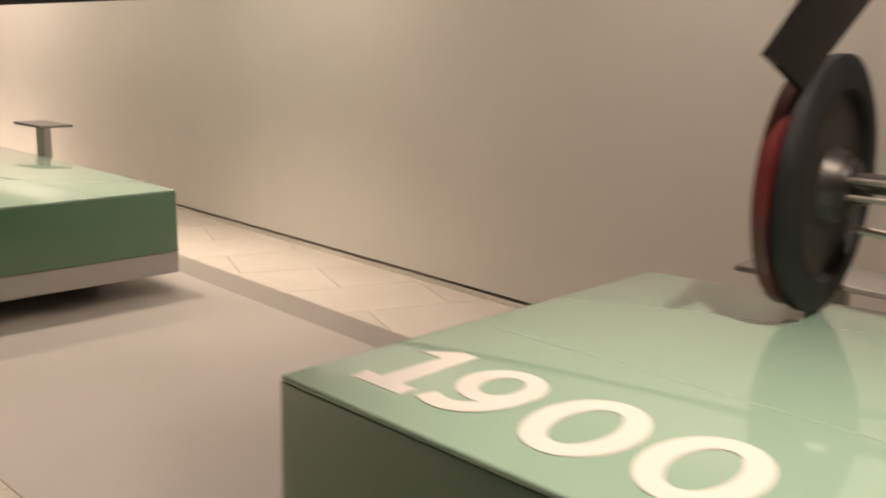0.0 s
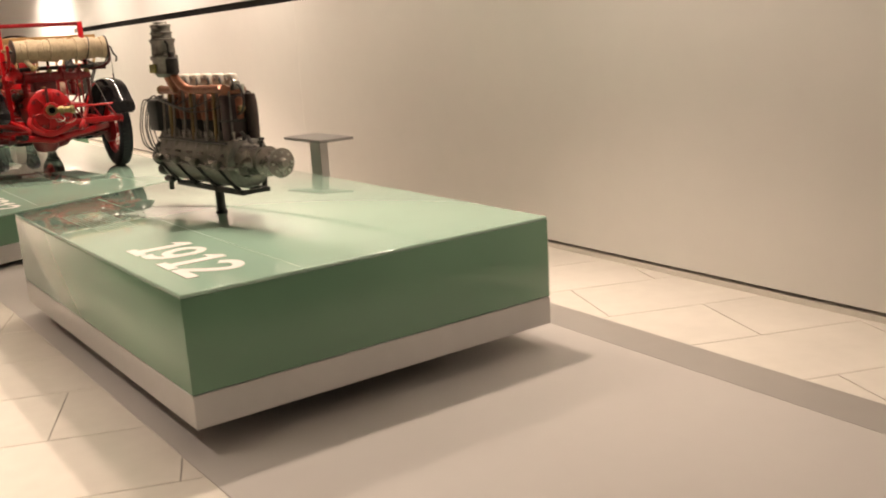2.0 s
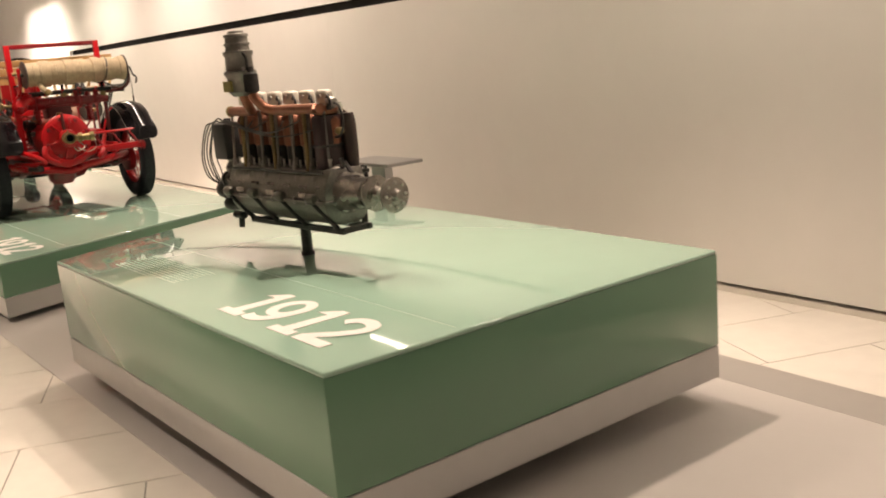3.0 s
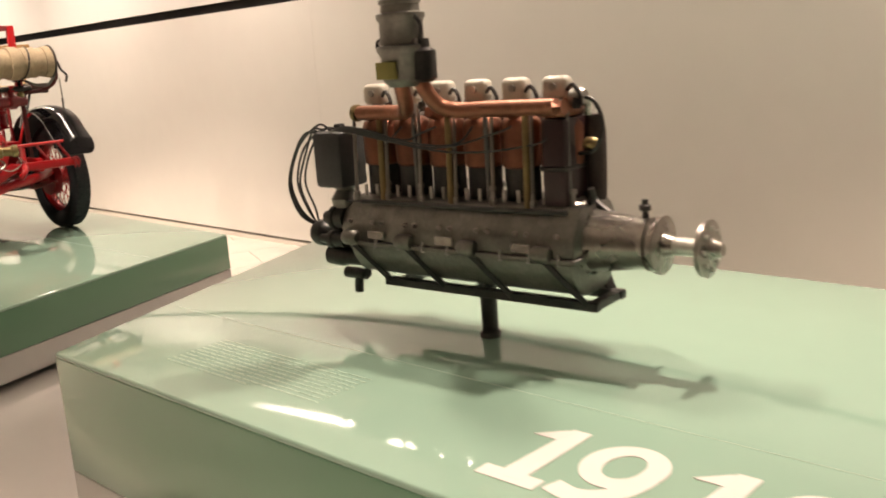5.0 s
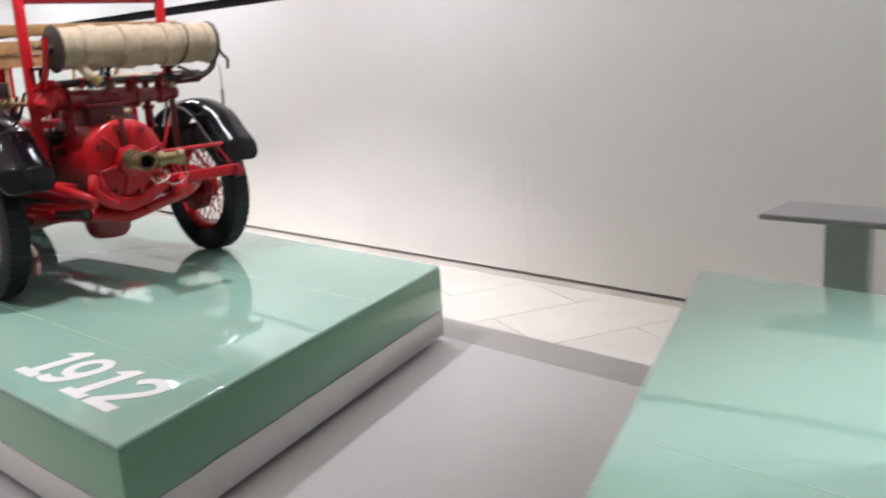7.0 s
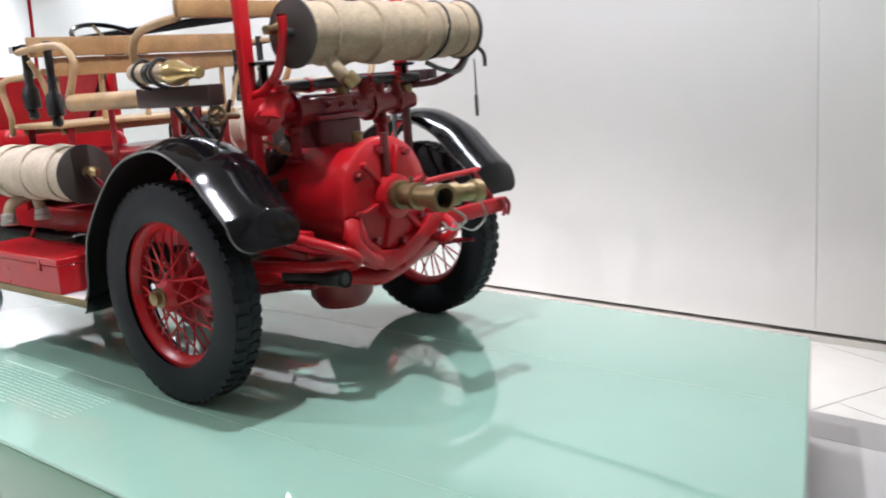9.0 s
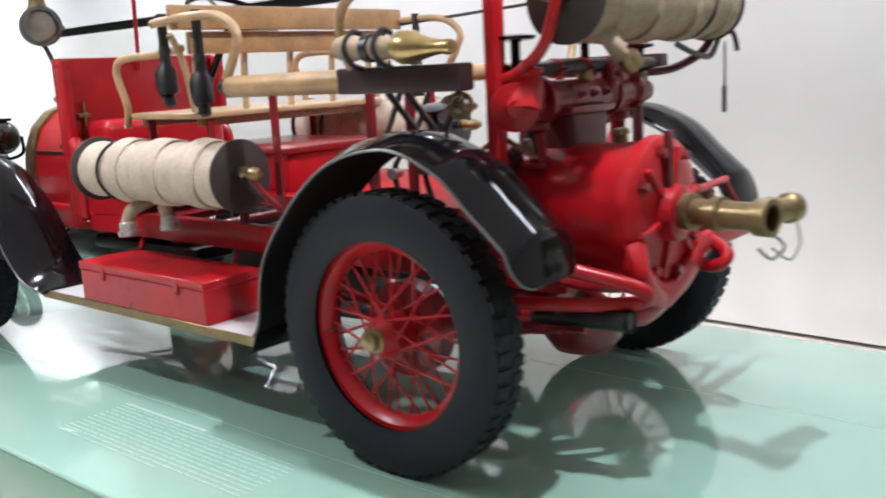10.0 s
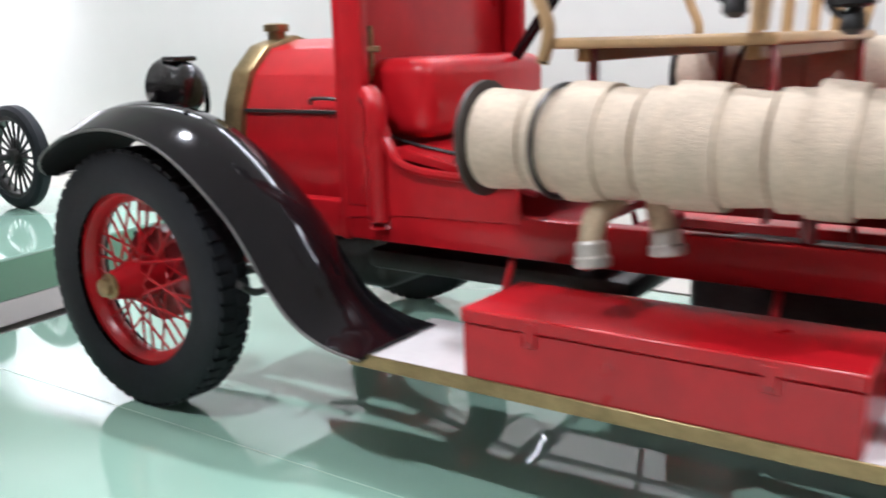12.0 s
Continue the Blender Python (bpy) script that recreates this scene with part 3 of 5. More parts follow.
        part("ignition_cable", tube(N(), [(-0.60, y * 0.8 - 0.01, 0.655), (-0.65, y - 0.02, 0.672 + rng.uniform(-0.01, 0.02)), (-out + 0.03, y - 0.02, 0.60), (-out - 0.02, y - 0.02, 0.48), (-out + 0.02, y - 0.02, 0.38), (-0.715, -0.03 + 0.1 * (y + 0.03), 0.325)], 0.004, 6), M_CABLE, e)
    for k in range(5):
        x1 = -0.30 + 0.14 * k
        part("spark_lead", tube(N(), [(-0.56, -0.085, 0.665), (-0.45, -0.11, 0.685 - 0.004 * k), (-0.28 + 0.06 * k, -0.11, 0.655 - 0.012 * k), (x1, -0.09, 0.63 + 0.03 * (k % 2)), (x1 + 0.05, -0.07, 0.68)], 0.0035, 6), M_CABLE, e)
    return e


aero_engine()

# ---------------------------------------------------------------- the fire engine on the low plinth
CX = 1.35


def wheel(parent, x, y, z, side, r=0.418, nave=0.07):
    """A spoked wheel: side -1 shows its face to the aisle. Rim with tyre, hub and wire spokes under it."""
    N = bmesh.new
    q = 1.0 if r > 0.4 else 0.93
    rim = lathe(N(), (x - 0.035, y, z), (1, 0, 0), [(h, v * q) for h, v in ((0, 0.262), (0, 0.278), (0.012, 0.280), (0.014, 0.262), (0.035, 0.250), (0.056, 0.262), (0.058, 0.280), (0.07, 0.278), (0.07, 0.262), (0.05, 0.242), (0.035, 0.238), (0.02, 0.242), (0, 0.262))], 48, caps=False)
    w = part("wheel", rim, M_RED, parent, "red wire-spoked wheel")
    prof = [(-0.052, 0.272 * q), (-0.062, 0.30 * q), (-0.066, 0.335 * q), (-0.062, 0.375 * q), (-0.053, r - 0.013), (-0.03, r - 0.008), (0, r - 0.006), (0.03, r - 0.008), (0.053, r - 0.013), (0.062, 0.375 * q), (0.066, 0.335 * q), (0.062, 0.30 * q), (0.052, 0.272 * q)]
    t = lathe(N(), (x, y, z), (1, 0, 0), prof, 64, caps=False)
    part("tyre", t, M_RUBBER, w, "black rubber tyre with block tread")
    t = N()
    n = 56
    for k in range(n):
        a0 = 2 * math.pi * k / n
        for half in (-1, 1):
            a = a0 + (0.5 if half > 0 else 0) * 2 * math.pi / n
            m = Matrix.Translation((x, y, z)) @ Matrix.Rotation(a, 4, "X")
            box(t, half * 0.029 - 0.021, half * 0.029 + 0.021, -0.0145, 0.0145, r - 0.022, r - 0.003, 0, 1, m)
    part("tread", t, M_RUBBER, w, "block tread of black rubber", smooth=False)["kind"] = "stuff"
    part("hub", lathe(N(), (x - 0.075, y, z), (1, 0, 0), [(0, 0.03), (0.02, 0.05), (0.05, 0.058), (0.10, 0.058), (0.13, 0.05), (0.15, 0.03)], 20), M_RED, w)
    part("hub_cap", lathe(N(), (x + side * nave, y, z), (side, 0, 0), [(0, 0.036), (0.012, 0.038), (0.016, 0.028), (0.034, 0.026), (0.038, 0.012)], 12), M_BRASS, w, "worn brass hub cap")
    part("nave", lathe(N(), (x + side * 0.05, y, z), (side, 0, 0), [(0, 0.058), (nave * 0.3, 0.046), (nave - 0.045, 0.040)], 20), M_RED, w)
    part("brake_drum", lathe(N(), (x - side * 0.03, y, z), (-side, 0, 0), [(0, 0.12), (0.01, 0.14), (0.07, 0.14), (0.08, 0.10)], 28), M_DEEPRED, w)
    mesh = None
    n = 36
    for k in range(n):
        a = 2 * math.pi * k / n
        off = (0.20 if k % 2 else -0.20)
        sx = side * (0.055 if k % 4 < 2 else -0.03)
        if mesh is None:
            sp = rod(N(), (0, 0, 0), (0, 0, 1), 0.0042, None, 6)
            mesh = mesh_of("spoke", sp)
            mesh.materials.append(M_RED)
            wheel_spokes.append(mesh)
        p0 = Vector((x + sx, y + 0.05 * math.cos(a + off * 6), z + 0.05 * math.sin(a + off * 6)))
        p1 = Vector((x + side * 0.0, y + 0.246 * q * math.cos(a), z + 0.246 * q * math.sin(a)))
        d = p1 - p0
        o = new("spoke", mesh)
        o.parent = w
        o.matrix_world = Matrix.Translation(p0) @ d.to_track_quat("Z", "Y").to_matrix().to_4x4() @ Matrix.Diagonal((1, 1, d.length, 1))
    part("valve_stem", rod(N(), (x, y, z + 0.25) if side > 0 else (x - 0.01, y + 0.24, z - 0.02), (x, y, z + 0.22) if side > 0 else (x - 0.03, y + 0.28, z - 0.02), 0.008, None, 8), M_DARKSTEEL, w)
    return w


wheel_spokes = []


def hose_reel(parent, p0, axis, length, r, seed, mat, turns, label):
    """A reel: two dark discs on a spindle, with flat canvas hose wound between."""
    N = bmesh.new
    p0, axis = Vector(p0), Vector(axis).normalized()
    rng = random.Random(seed)
    body = part("hose_reel", lathe(N(), p0, axis, [(-0.03, 0.018), (length + 0.03, 0.018)], 12), M_DARKSTEEL, parent, label)
    for h in (0.0, length - 0.012):
        part("reel_disc", lathe(N(), p0 + axis * h, axis, [(0, r * 0.96), (0.002, r), (0.010, r), (0.012, r * 0.96)], 40), M_REEL, body, "dark reel disc")
    prof = []
    w = (length - 0.03) / turns
    for k in range(turns):
        s = 0.015 + k * w
        rr = r * rng.uniform(0.86, 0.955)
        prof += [(s + 0.01 * w, rr * 0.82), (s + 0.04 * w, rr * 0.93), (s + 0.4 * w, rr * 0.965), (s + 0.90 * w, rr), (s + 0.955 * w, rr * 0.98), (s + 0.99 * w, rr * 0.82)]
    b = N()
    lathe(b, p0, axis, prof, 40)
    for v in b.verts:
        c = p0 + axis * (v.co - p0).dot(axis)
        d = v.co - c
        v.co = c + d * (1 + 0.02 * noise.noise(v.co * 9 + Vector((seed, 0, 0))))
    part("wound_hose", b, mat, body, "flat canvas hose wound in bands")
    # outer turns that overlap the winding
    for k in range(3):
        s, wide = length * (0.10 + 0.27 * k) + rng.uniform(0, 0.04), rng.uniform(0.07, 0.11)
        u, v = ring_frame(axis)
        lean = (axis + u * rng.uniform(-0.06, 0.06) + v * rng.uniform(-0.06, 0.06)).normalized()
        part("hose_turn", lathe(N(), p0 + axis * s, lean, [(0, r * 0.85), (0.002, r * 0.955), (wide * 0.4, r * 0.975), (wide * 0.96, r * 0.985), (wide, r * 0.85)], 40, caps=False), mat, body)
    # loose turns that lie over the winding, a little askew
    for k in range(2):
        s = length * (0.16 + 0.62 * k)
        a, c = ring_frame(axis)
        pts = [p0 + axis * (s + 0.02 * math.cos(t * math.pi / 8 + seed)) + (a * math.cos(t * math.pi / 8) + c * math.sin(t * math.pi / 8)) * r * 0.925 for t in range(17)]
        part("strap", tube(N(), pts, 0.006, 6, 2), M_DARKSTEEL if k else M_HOSE_OLD, body)
    return body


def mudguard(parent, line, x0, x1, label, crown=0.014, tail=0.075):
    fine = [(p.y, p.z) for p in smooth_path([(0, y, z) for y, z in line], 7)]
    run = [0.0]
    for p, q in zip(fine, fine[1:]):
        run.append(run[-1] + math.hypot(q[0] - p[0], q[1] - p[1]))
    inset = []
    for d in run:
        gap = run[-1] - d if tail > 0 else d
        k = min(gap / abs(tail), 1.0) if tail else 1.0
        inset.append(abs(tail) * (1 - math.sqrt(max(1 - (1 - k) ** 2, 0.0))) * 0.9)
    g = part("mudguard", strip(bmesh.new(), fine, (x0, x1), 0.005, -crown, inset), M_BLACK, parent, label)
    under = []
    for i, (y, z) in enumerate(fine):
        dy, dz = fine[min(i + 1, len(fine) - 1)][0] - fine[max(i - 1, 0)][0], fine[min(i + 1, len(fine) - 1)][1] - fine[max(i - 1, 0)][1]
        k = 0.007 / math.hypot(dy, dz)
        under.append((y - dz * k, z + dy * k))
    part("lining", strip(bmesh.new(), under, (x0, x1), 0.002, -crown, [d + 0.003 for d in inset]), M_LINING, g, "dull black underside")
    near = min(x0, x1, key=lambda v: abs(v - 0.6))
    for x, sg in ((x0, 1), (x1, -1)):
        part("bead", tube(bmesh.new(), [(x + sg * d, y, z) for (y, z), d in zip(fine, inset)], 0.0045, 6, 1), M_DULL if x == near else M_BLACK, g)
    y, z = fine[-1] if tail > 0 else fine[0]
    d = inset[-1] if tail > 0 else inset[0]
    part("bead", tube(bmesh.new(), [(x0 + d, y, z), (x1 - d, y, z)], 0.0045, 6, 1), M_DULL, g)
    return g


def fire_engine():
    N = bmesh.new
    t = thing("fire_engine", "red vintage fire engine with hose reels and glossy black mudguards", "fire engine", pose(CX, 8.4, C_TOP))
    bpy.context.view_layer.update()

    def add(name, bm, mat, label="", parent=None, smooth=True):
        ob = part(name, bm, mat, parent or t, label, smooth)
        if parent is None:
            ob.matrix_parent_inverse = Matrix.Translation((-CX, -8.4, -C_TOP))
        return ob

    ZH = C_TOP + 0.412
    for y, x, r in ((7.015, 0.668, 0.412), (9.81, 0.70, 0.380)):
        for x, s in ((x, -1), (2 * CX - x, 1)):
            w = wheel(t, x, y, C_TOP + r, s, r, 0.075 if r > 0.4 else 0.115)
            w.matrix_parent_inverse = Matrix.Translation((-CX, -8.4, -C_TOP))
    # axles, springs, frame
    add("rear_axle", lathe(N(), (0.74, 7.009, ZH), (1, 0, 0), [(0, 0.05), (0.10, 0.045), (0.42, 0.06), (0.48, 0.12), (0.61, 0.15), (0.74, 0.12), (0.80, 0.06), (1.12, 0.045), (1.22, 0.05)], 20), M_DEEPRED, "deep red rear axle")
    add("front_axle", box(N(), 0.74, 1.96, 9.745, 9.79, ZH - 0.06, ZH - 0.01, 0.008, 2), M_DEEPRED)
    for mx in (lambda x: x, lambda x: 2 * CX - x):
        x0, x1 = sorted((mx(0.950), mx(1.00)))
        add("chassis_rail", box(N(), x0, x1, 6.62, 10.15, 0.905, 1.005, 0.006, 2), M_RED, "red pressed-steel chassis rail")
        xs = mx(0.90)
        for k in range(4):
            add("leaf_spring", tube(N(), [(xs, 7.009 - 0.48 + 0.08 * k, 0.86 - 0.012 * k - 0.03), (xs, 7.009, 0.76 - 0.014 * k + 0.03), (xs, 7.009 + 0.48 - 0.08 * k, 0.86 - 0.012 * k - 0.03)], 0.011, 6), M_DEEPRED)
        for k in range(3):
            add("leaf_spring", tube(N(), [(xs + 0.04 * (1 if xs < CX else -1), 9.769 - 0.40 + 0.08 * k, 0.83 - 0.012 * k), (xs + 0.04 * (1 if xs < CX else -1), 9.769, 0.76 - 0.014 * k), (xs + 0.04 * (1 if xs < CX else -1), 9.769 + 0.40 - 0.08 * k, 0.83 - 0.012 * k)], 0.011, 6), M_DARKSTEEL)
        # running board with a tool box
        x0, x1 = sorted((mx(0.640), mx(0.965)))
        rb = add("running_board", box(N(), x0, x1, 7.57, 8.985, 0.690, 0.708, 0.003, 1), M_DARKSTEEL, "running board with white linoleum and a brass edge")
        part("linoleum", box(N(), x0 + 0.008, x1 - 0.004, 7.58, 8.975, 0.708, 0.712), M_LINO, rb, "white linoleum cover").matrix_parent_inverse = Matrix()
        xe = mx(0.634)
        part("brass_edge", box(N(), min(xe, mx(0.641)), max(xe, mx(0.641)), 7.565, 8.99, 0.682, 0.716, 0.002, 1), M_BRASS, rb, "brass edge strip")
        for y in (7.72, 8.10, 8.74):
            part("board_bracket", tube(N(), [(mx(0.985), y, 0.90), (mx(0.93), y, 0.80), (mx(0.90), y, 0.70)], 0.010, 8), M_RED, rb)
        x0, x1 = sorted((mx(0.640), mx(0.895)))
        bx = add("tool_box", box(N(), x0, x1, 7.865, 8.665, 0.713, 0.835, 0.003, 1), M_RED, "bright red sheet-metal tool box")
        part("lid", box(N(), x0 - 0.004, x1 + 0.002, 7.861, 8.669, 0.836, 0.868, 0.004, 1), M_RED, bx)
        xe = mx(0.636)
        for y in (8.02, 8.50):
            part("latch", box(N(), xe - 0.004, xe + 0.004, y - 0.014, y + 0.014, 0.806, 0.858, 0.002, 1), M_RED, bx)
            part("latch_pin", rod(N(), (xe - 0.006, y, 0.815), (xe + 0.006, y, 0.815), 0.006, None, 8), M_DEEPRED, bx)
        # mudguards
        x0, x1 = sorted((mx(0.575), mx(0.860)))
        mg = mudguard(t, [(7.535, 0.745), (7.50, 0.80), (7.44, 1.02), (7.20, 1.265), (6.95, 1.340), (6.77, 1.285), (6.655, 1.185), (6.582, 1.122), (6.562, 1.104), (6.552, 1.088), (6.535, 1.045), (6.515, 1.005)], x0, x1, "glossy black rear mudguard with a pale bead", 0.028)
        mg.matrix_parent_inverse = Matrix.Translation((-CX, -8.4, -C_TOP))
        fl = N()
        strip(fl, [(7.52, 0.76), (7.545, 0.70), (7.56, 0.69)], (x0, x1), 0.006)
        part("mudflap", fl, M_BLACK, mg)
        x0, x1 = sorted((mx(0.600), mx(0.905)))
        fg = mudguard(t, [(10.17, 1.06), (10.09, 1.14), (9.95, 1.197), (9.76, 1.214), (9.55, 1.158), (9.338, 1.004), (9.207, 0.840), (9.125, 0.765), (9.03, 0.726), (8.93, 0.712)], x0, x1, "glossy black front mudguard sweeping down to the running board", 0.048, -0.09)
        fg.matrix_parent_inverse = Matrix.Translation((-CX, -8.4, -C_TOP))
        part("stay", rod(N(), (mx(0.74), 9.62, 1.262), (mx(1.0), 9.70, 0.95), 0.009, None, 8), M_DARKSTEEL, fg)
        part("stay", tube(N(), [(mx(0.61), 9.32, 0.84), (mx(0.72), 9.34, 0.80), (mx(1.0), 9.40, 0.88)], 0.010, 8), M_DARKSTEEL, fg)
        part("stay", tube(N(), [(mx(0.72), 6.95, 1.357), (mx(0.88), 6.95, 1.30), (mx(0.98), 6.95, 1.05)], 0.010, 8), M_RED, mg)
        # side hose reel
        side = 1 if mx(0) == 0 else -1
        cxr = mx(0.795)
        reel = hose_reel(t, (cxr, 7.80 if side > 0 else 7.76, 1.213 if side > 0 else 1.30), (0, 1, 0), 0.90, 0.127, 3 if side > 0 else 8, M_HOSE, 7, "reel of flat canvas hose with dark discs")
        reel.matrix_parent_inverse = Matrix.Translation((-CX, -8.4, -C_TOP))
        part("reel_spindle", lathe(N(), (cxr, 7.80 if side > 0 else 7.72, 1.225 if side > 0 else 1.30), (0, -1, 0), [(0, 0.020), (0.02, 0.024), (0.03, 0.016), (0.06, 0.016), (0.062, 0.024), (0.08, 0.022), (0.10, 0.012)], 12), M_BRASS, reel, "worn brass spindle end")
        part("front_peg", lathe(N(), (cxr, 8.66 + (0 if side > 0 else -0.06), 1.222 if side > 0 else 1.30), (0, 1, 0), [(0, 0.020), (0.05, 0.018), (0.055, 0.022), (0.085, 0.020), (0.09, 0.012)], 12), M_PALEWOOD, reel, "pale wooden peg")
        for y in (7.79, 8.71):
            part("reel_bracket", tube(N(), [(mx(1.0), y - 0.02, 1.06), (mx(0.90), y - 0.03, 1.10), (cxr, y - 0.02, 1.22)], 0.012, 8), M_DEEPRED, reel)
        for dx, y, z, lean in ((-0.085, 8.40, 1.02, 0.0), (0.02, 8.30, 1.035, 0.05)):
            tail = tube(N(), [(cxr + 0.02, y - 0.01, 1.10), (cxr + dx * 0.7, y, z + 0.05), (cxr + dx, y - lean * 0.3, z)], 0.026, 10)
            part("hose_tail", tail, M_HOSE_OLD, reel, "hanging hose end")
            part("coupling", lathe(N(), (cxr + dx, y - lean * 0.3, z + 0.008), (-0.1 * side, -0.15, -1), [(0, 0.028), (0.006, 0.033), (0.03, 0.033), (0.034, 0.038), (0.052, 0.038), (0.055, 0.03)], 16), M_SILVER, reel, "silver hose coupling")
        # headlamp
        hx = mx(1.005)
        lamp = add("headlamp", lathe(N(), (hx, 9.885, 1.305), (0, 1, 0), [(0, 0.02), (0.01, 0.055), (0.04, 0.08), (0.09, 0.088), (0.105, 0.094), (0.125, 0.094), (0.13, 0.08)], 28), M_LAMP, "round black headlamp")
        part("lamp_vent", box(N(), hx - 0.045, hx + 0.045, 9.92, 9.985, 1.385, 1.402, 0.006, 2), M_LAMP, lamp)
        part("lamp_glass", lathe(N(), (hx, 10.012, 1.305), (0, 1, 0), [(0, 0.082), (0.006, 0.07), (0.01, 0.02)], 28), M_SILVER, lamp)
        part("lamp_fork", tube(N(), [(hx - 0.095, 9.95, 1.305), (hx - 0.09, 9.95, 1.22), (hx, 9.95, 1.195), (hx + 0.09, 9.95, 1.22), (hx + 0.095, 9.95, 1.305)], 0.009, 8), M_BLACK, lamp)
        part("lamp_post", rod(N(), (hx, 9.95, 1.20), (hx, 9.95, 0.95), 0.014, None, 10), M_BLACK, lamp)
    # scuttle, bonnet and radiator
    dash = add("dashboard_panel", box(N(), 0.945, 1.80, 9.235, 9.265, 0.90, 1.665, 0.008, 2), M_RED, "tall red dashboard panel")
    part("flange", box(N(), 0.940, 0.975, 9.165, 9.236, 1.00, 1.655, 0.006, 2), M_RED, dash)
    part("flange", box(N(), 1.770, 1.805, 9.165, 9.236, 1.00, 1.655, 0.006, 2), M_RED, dash)
    for mx in (lambda x: x, lambda x: 2 * CX - x):
        x0, x1 = sorted((mx(0.945), mx(0.960)))
        add("side_panel", prism(N(), [(9.25, 0.96), (9.25, 1.30), (9.12, 1.29), (9.085, 1.18), (9.05, 1.125), (8.98, 1.105), (8.70, 1.095), (8.70, 0.99), (9.05, 0.98)], x0, x1, 0.003, 1, Matrix(((0, 0, 1, 0), (1, 0, 0, 0), (0, 1, 0, 0), (0, 0, 0, 1)))), M_RED)
        add("panel_post", tube(N(), [(mx(0.945), 9.125, 0.945), (mx(0.940), 9.125, 1.12), (mx(0.942), 9.125, 1.26), (mx(0.955), 9.16, 1.295)], 0.030, 10), M_RED)
        add("panel_roll", tube(N(), [(mx(0.942), 9.10, 1.19), (mx(0.938), 9.055, 1.125), (mx(0.938), 8.95, 1.10), (mx(0.938), 8.72, 1.092)], 0.012, 8), M_RED)
    well = add("under_dash_box", box(N(), 1.03, 1.68, 9.02, 9.235, 1.17, 1.385, 0.05, 4), M_RED, "red box under the dashboard")
    part("well_floor", prism(N(), [(9.08, 1.16), (8.72, 1.09), (8.72, 1.07), (9.08, 1.13)], 0.960, 1.70, 0.004, 1, Matrix(((0, 0, 1, 0), (1, 0, 0, 0), (0, 1, 0, 0), (0, 0, 0, 1)))), M_RED, well)
    add("footboard", box(N(), 1.0, 1.58, 8.60, 9.24, 0.955, 0.985, 0.004, 1), M_DEEPRED)
    bon = [(1.045, 0.985), (1.035, 1.12), (1.05, 1.24), (1.09, 1.34), (1.17, 1.415), (1.29, 1.445), (1.41, 1.415), (1.49, 1.34), (1.53, 1.24), (1.545, 1.12), (1.535, 0.985)]
    hood = prism(N(), [(x, z) for x, z in bon], -9.72, -9.27, 0.006, 1, Matrix(((1, 0, 0, 0), (0, 0, -1, 0), (0, 1, 0, 0), (0, 0, 0, 1))))
    hood = add("bonnet", hood, M_RED, "rounded red bonnet")
    for x in (1.044, 1.536):
        part("hinge_line", box(N(), x - 0.006, x + 0.006, 9.28, 9.715, 1.232, 1.242, 0.001, 1), M_DARKSTEEL, hood)
        part("bonnet_handle", tube(N(), [(x + (0.004 if x > CX else -0.004), 9.32, 1.26), (x + (0.03 if x > CX else -0.03) * 0.6, 9.34, 1.275), (x + (0.03 if x > CX else -0.03) * 0.6, 9.42, 1.275), (x + (0.004 if x > CX else -0.004), 9.44, 1.26)], 0.006, 6), M_DARKSTEEL, hood)
        part("lower_edge", box(N(), x - 0.01, x + 0.01, 9.28, 9.72, 0.975, 0.99, 0.002, 1), M_DEEPRED, hood)
    rad = [(CX + (x - CX) * 1.06, 0.95 + (z - 0.95) * 1.03) for x, z in bon]
    add("radiator", prism(N(), rad, -9.80, -9.715, 0.012, 2, Matrix(((1, 0, 0, 0), (0, 0, -1, 0), (0, 1, 0, 0), (0, 0, 0, 1)))), M_BRASS, "brass radiator shell")
    add("radiator_cap", lathe(N(), (1.24, 9.755, 1.44), (0, 0, 1), [(0, 0.028), (0.028, 0.028), (0.03, 0.04), (0.05, 0.042), (0.055, 0.03)], 16), M_BRASS, "brass radiator cap")
    add("dash_fitting", lathe(N(), (1.045, 9.215, 1.20), (0, 0.0, 1), [(0, 0.008), (0.03, 0.010), (0.035, 0.018), (0.06, 0.018), (0.065, 0.009), (0.12, 0.009), (0.125, 0.017), (0.15, 0.017), (0.155, 0.008), (0.27, 0.007)], 12), M_BRASS, "brass fitting on the dashboard")
    for z in (1.27, 1.40):
        add("fitting_clip", box(N(), 1.015, 1.075, 9.205, 9.236, z, z + 0.018, 0.003, 1), M_BRASS)
    add("dash_wire", tube(N(), [(1.045, 9.21, 1.21), (1.03, 9.13, 1.175), (1.02, 9.02, 1.155), (1.06, 8.90, 1.13)], 0.005, 6), M_CABLE)
    # side lamp, pole and steering
    sl = add("side_lamp", lathe(N(), (0.945, 9.35, 1.805), (-0.3, -1, 0), [(0, 0.03), (0.02, 0.074), (0.035, 0.082), (0.075, 0.084), (0.09, 0.076), (0.105, 0.072), (0.115, 0.03)], 24), M_STEEL, "silver side lamp")
    part("lamp_rim", lathe(N(), (0.916, 9.254, 1.805), (-0.3, -1, 0), [(0, 0.070), (0.004, 0.088), (0.016, 0.088), (0.020, 0.070)], 24, caps=False), M_DULL, sl)
    part("lamp_ear", box(N(), 0.985, 1.045, 9.28, 9.31, 1.79, 1.81, 0.004, 1), M_DULL, sl)
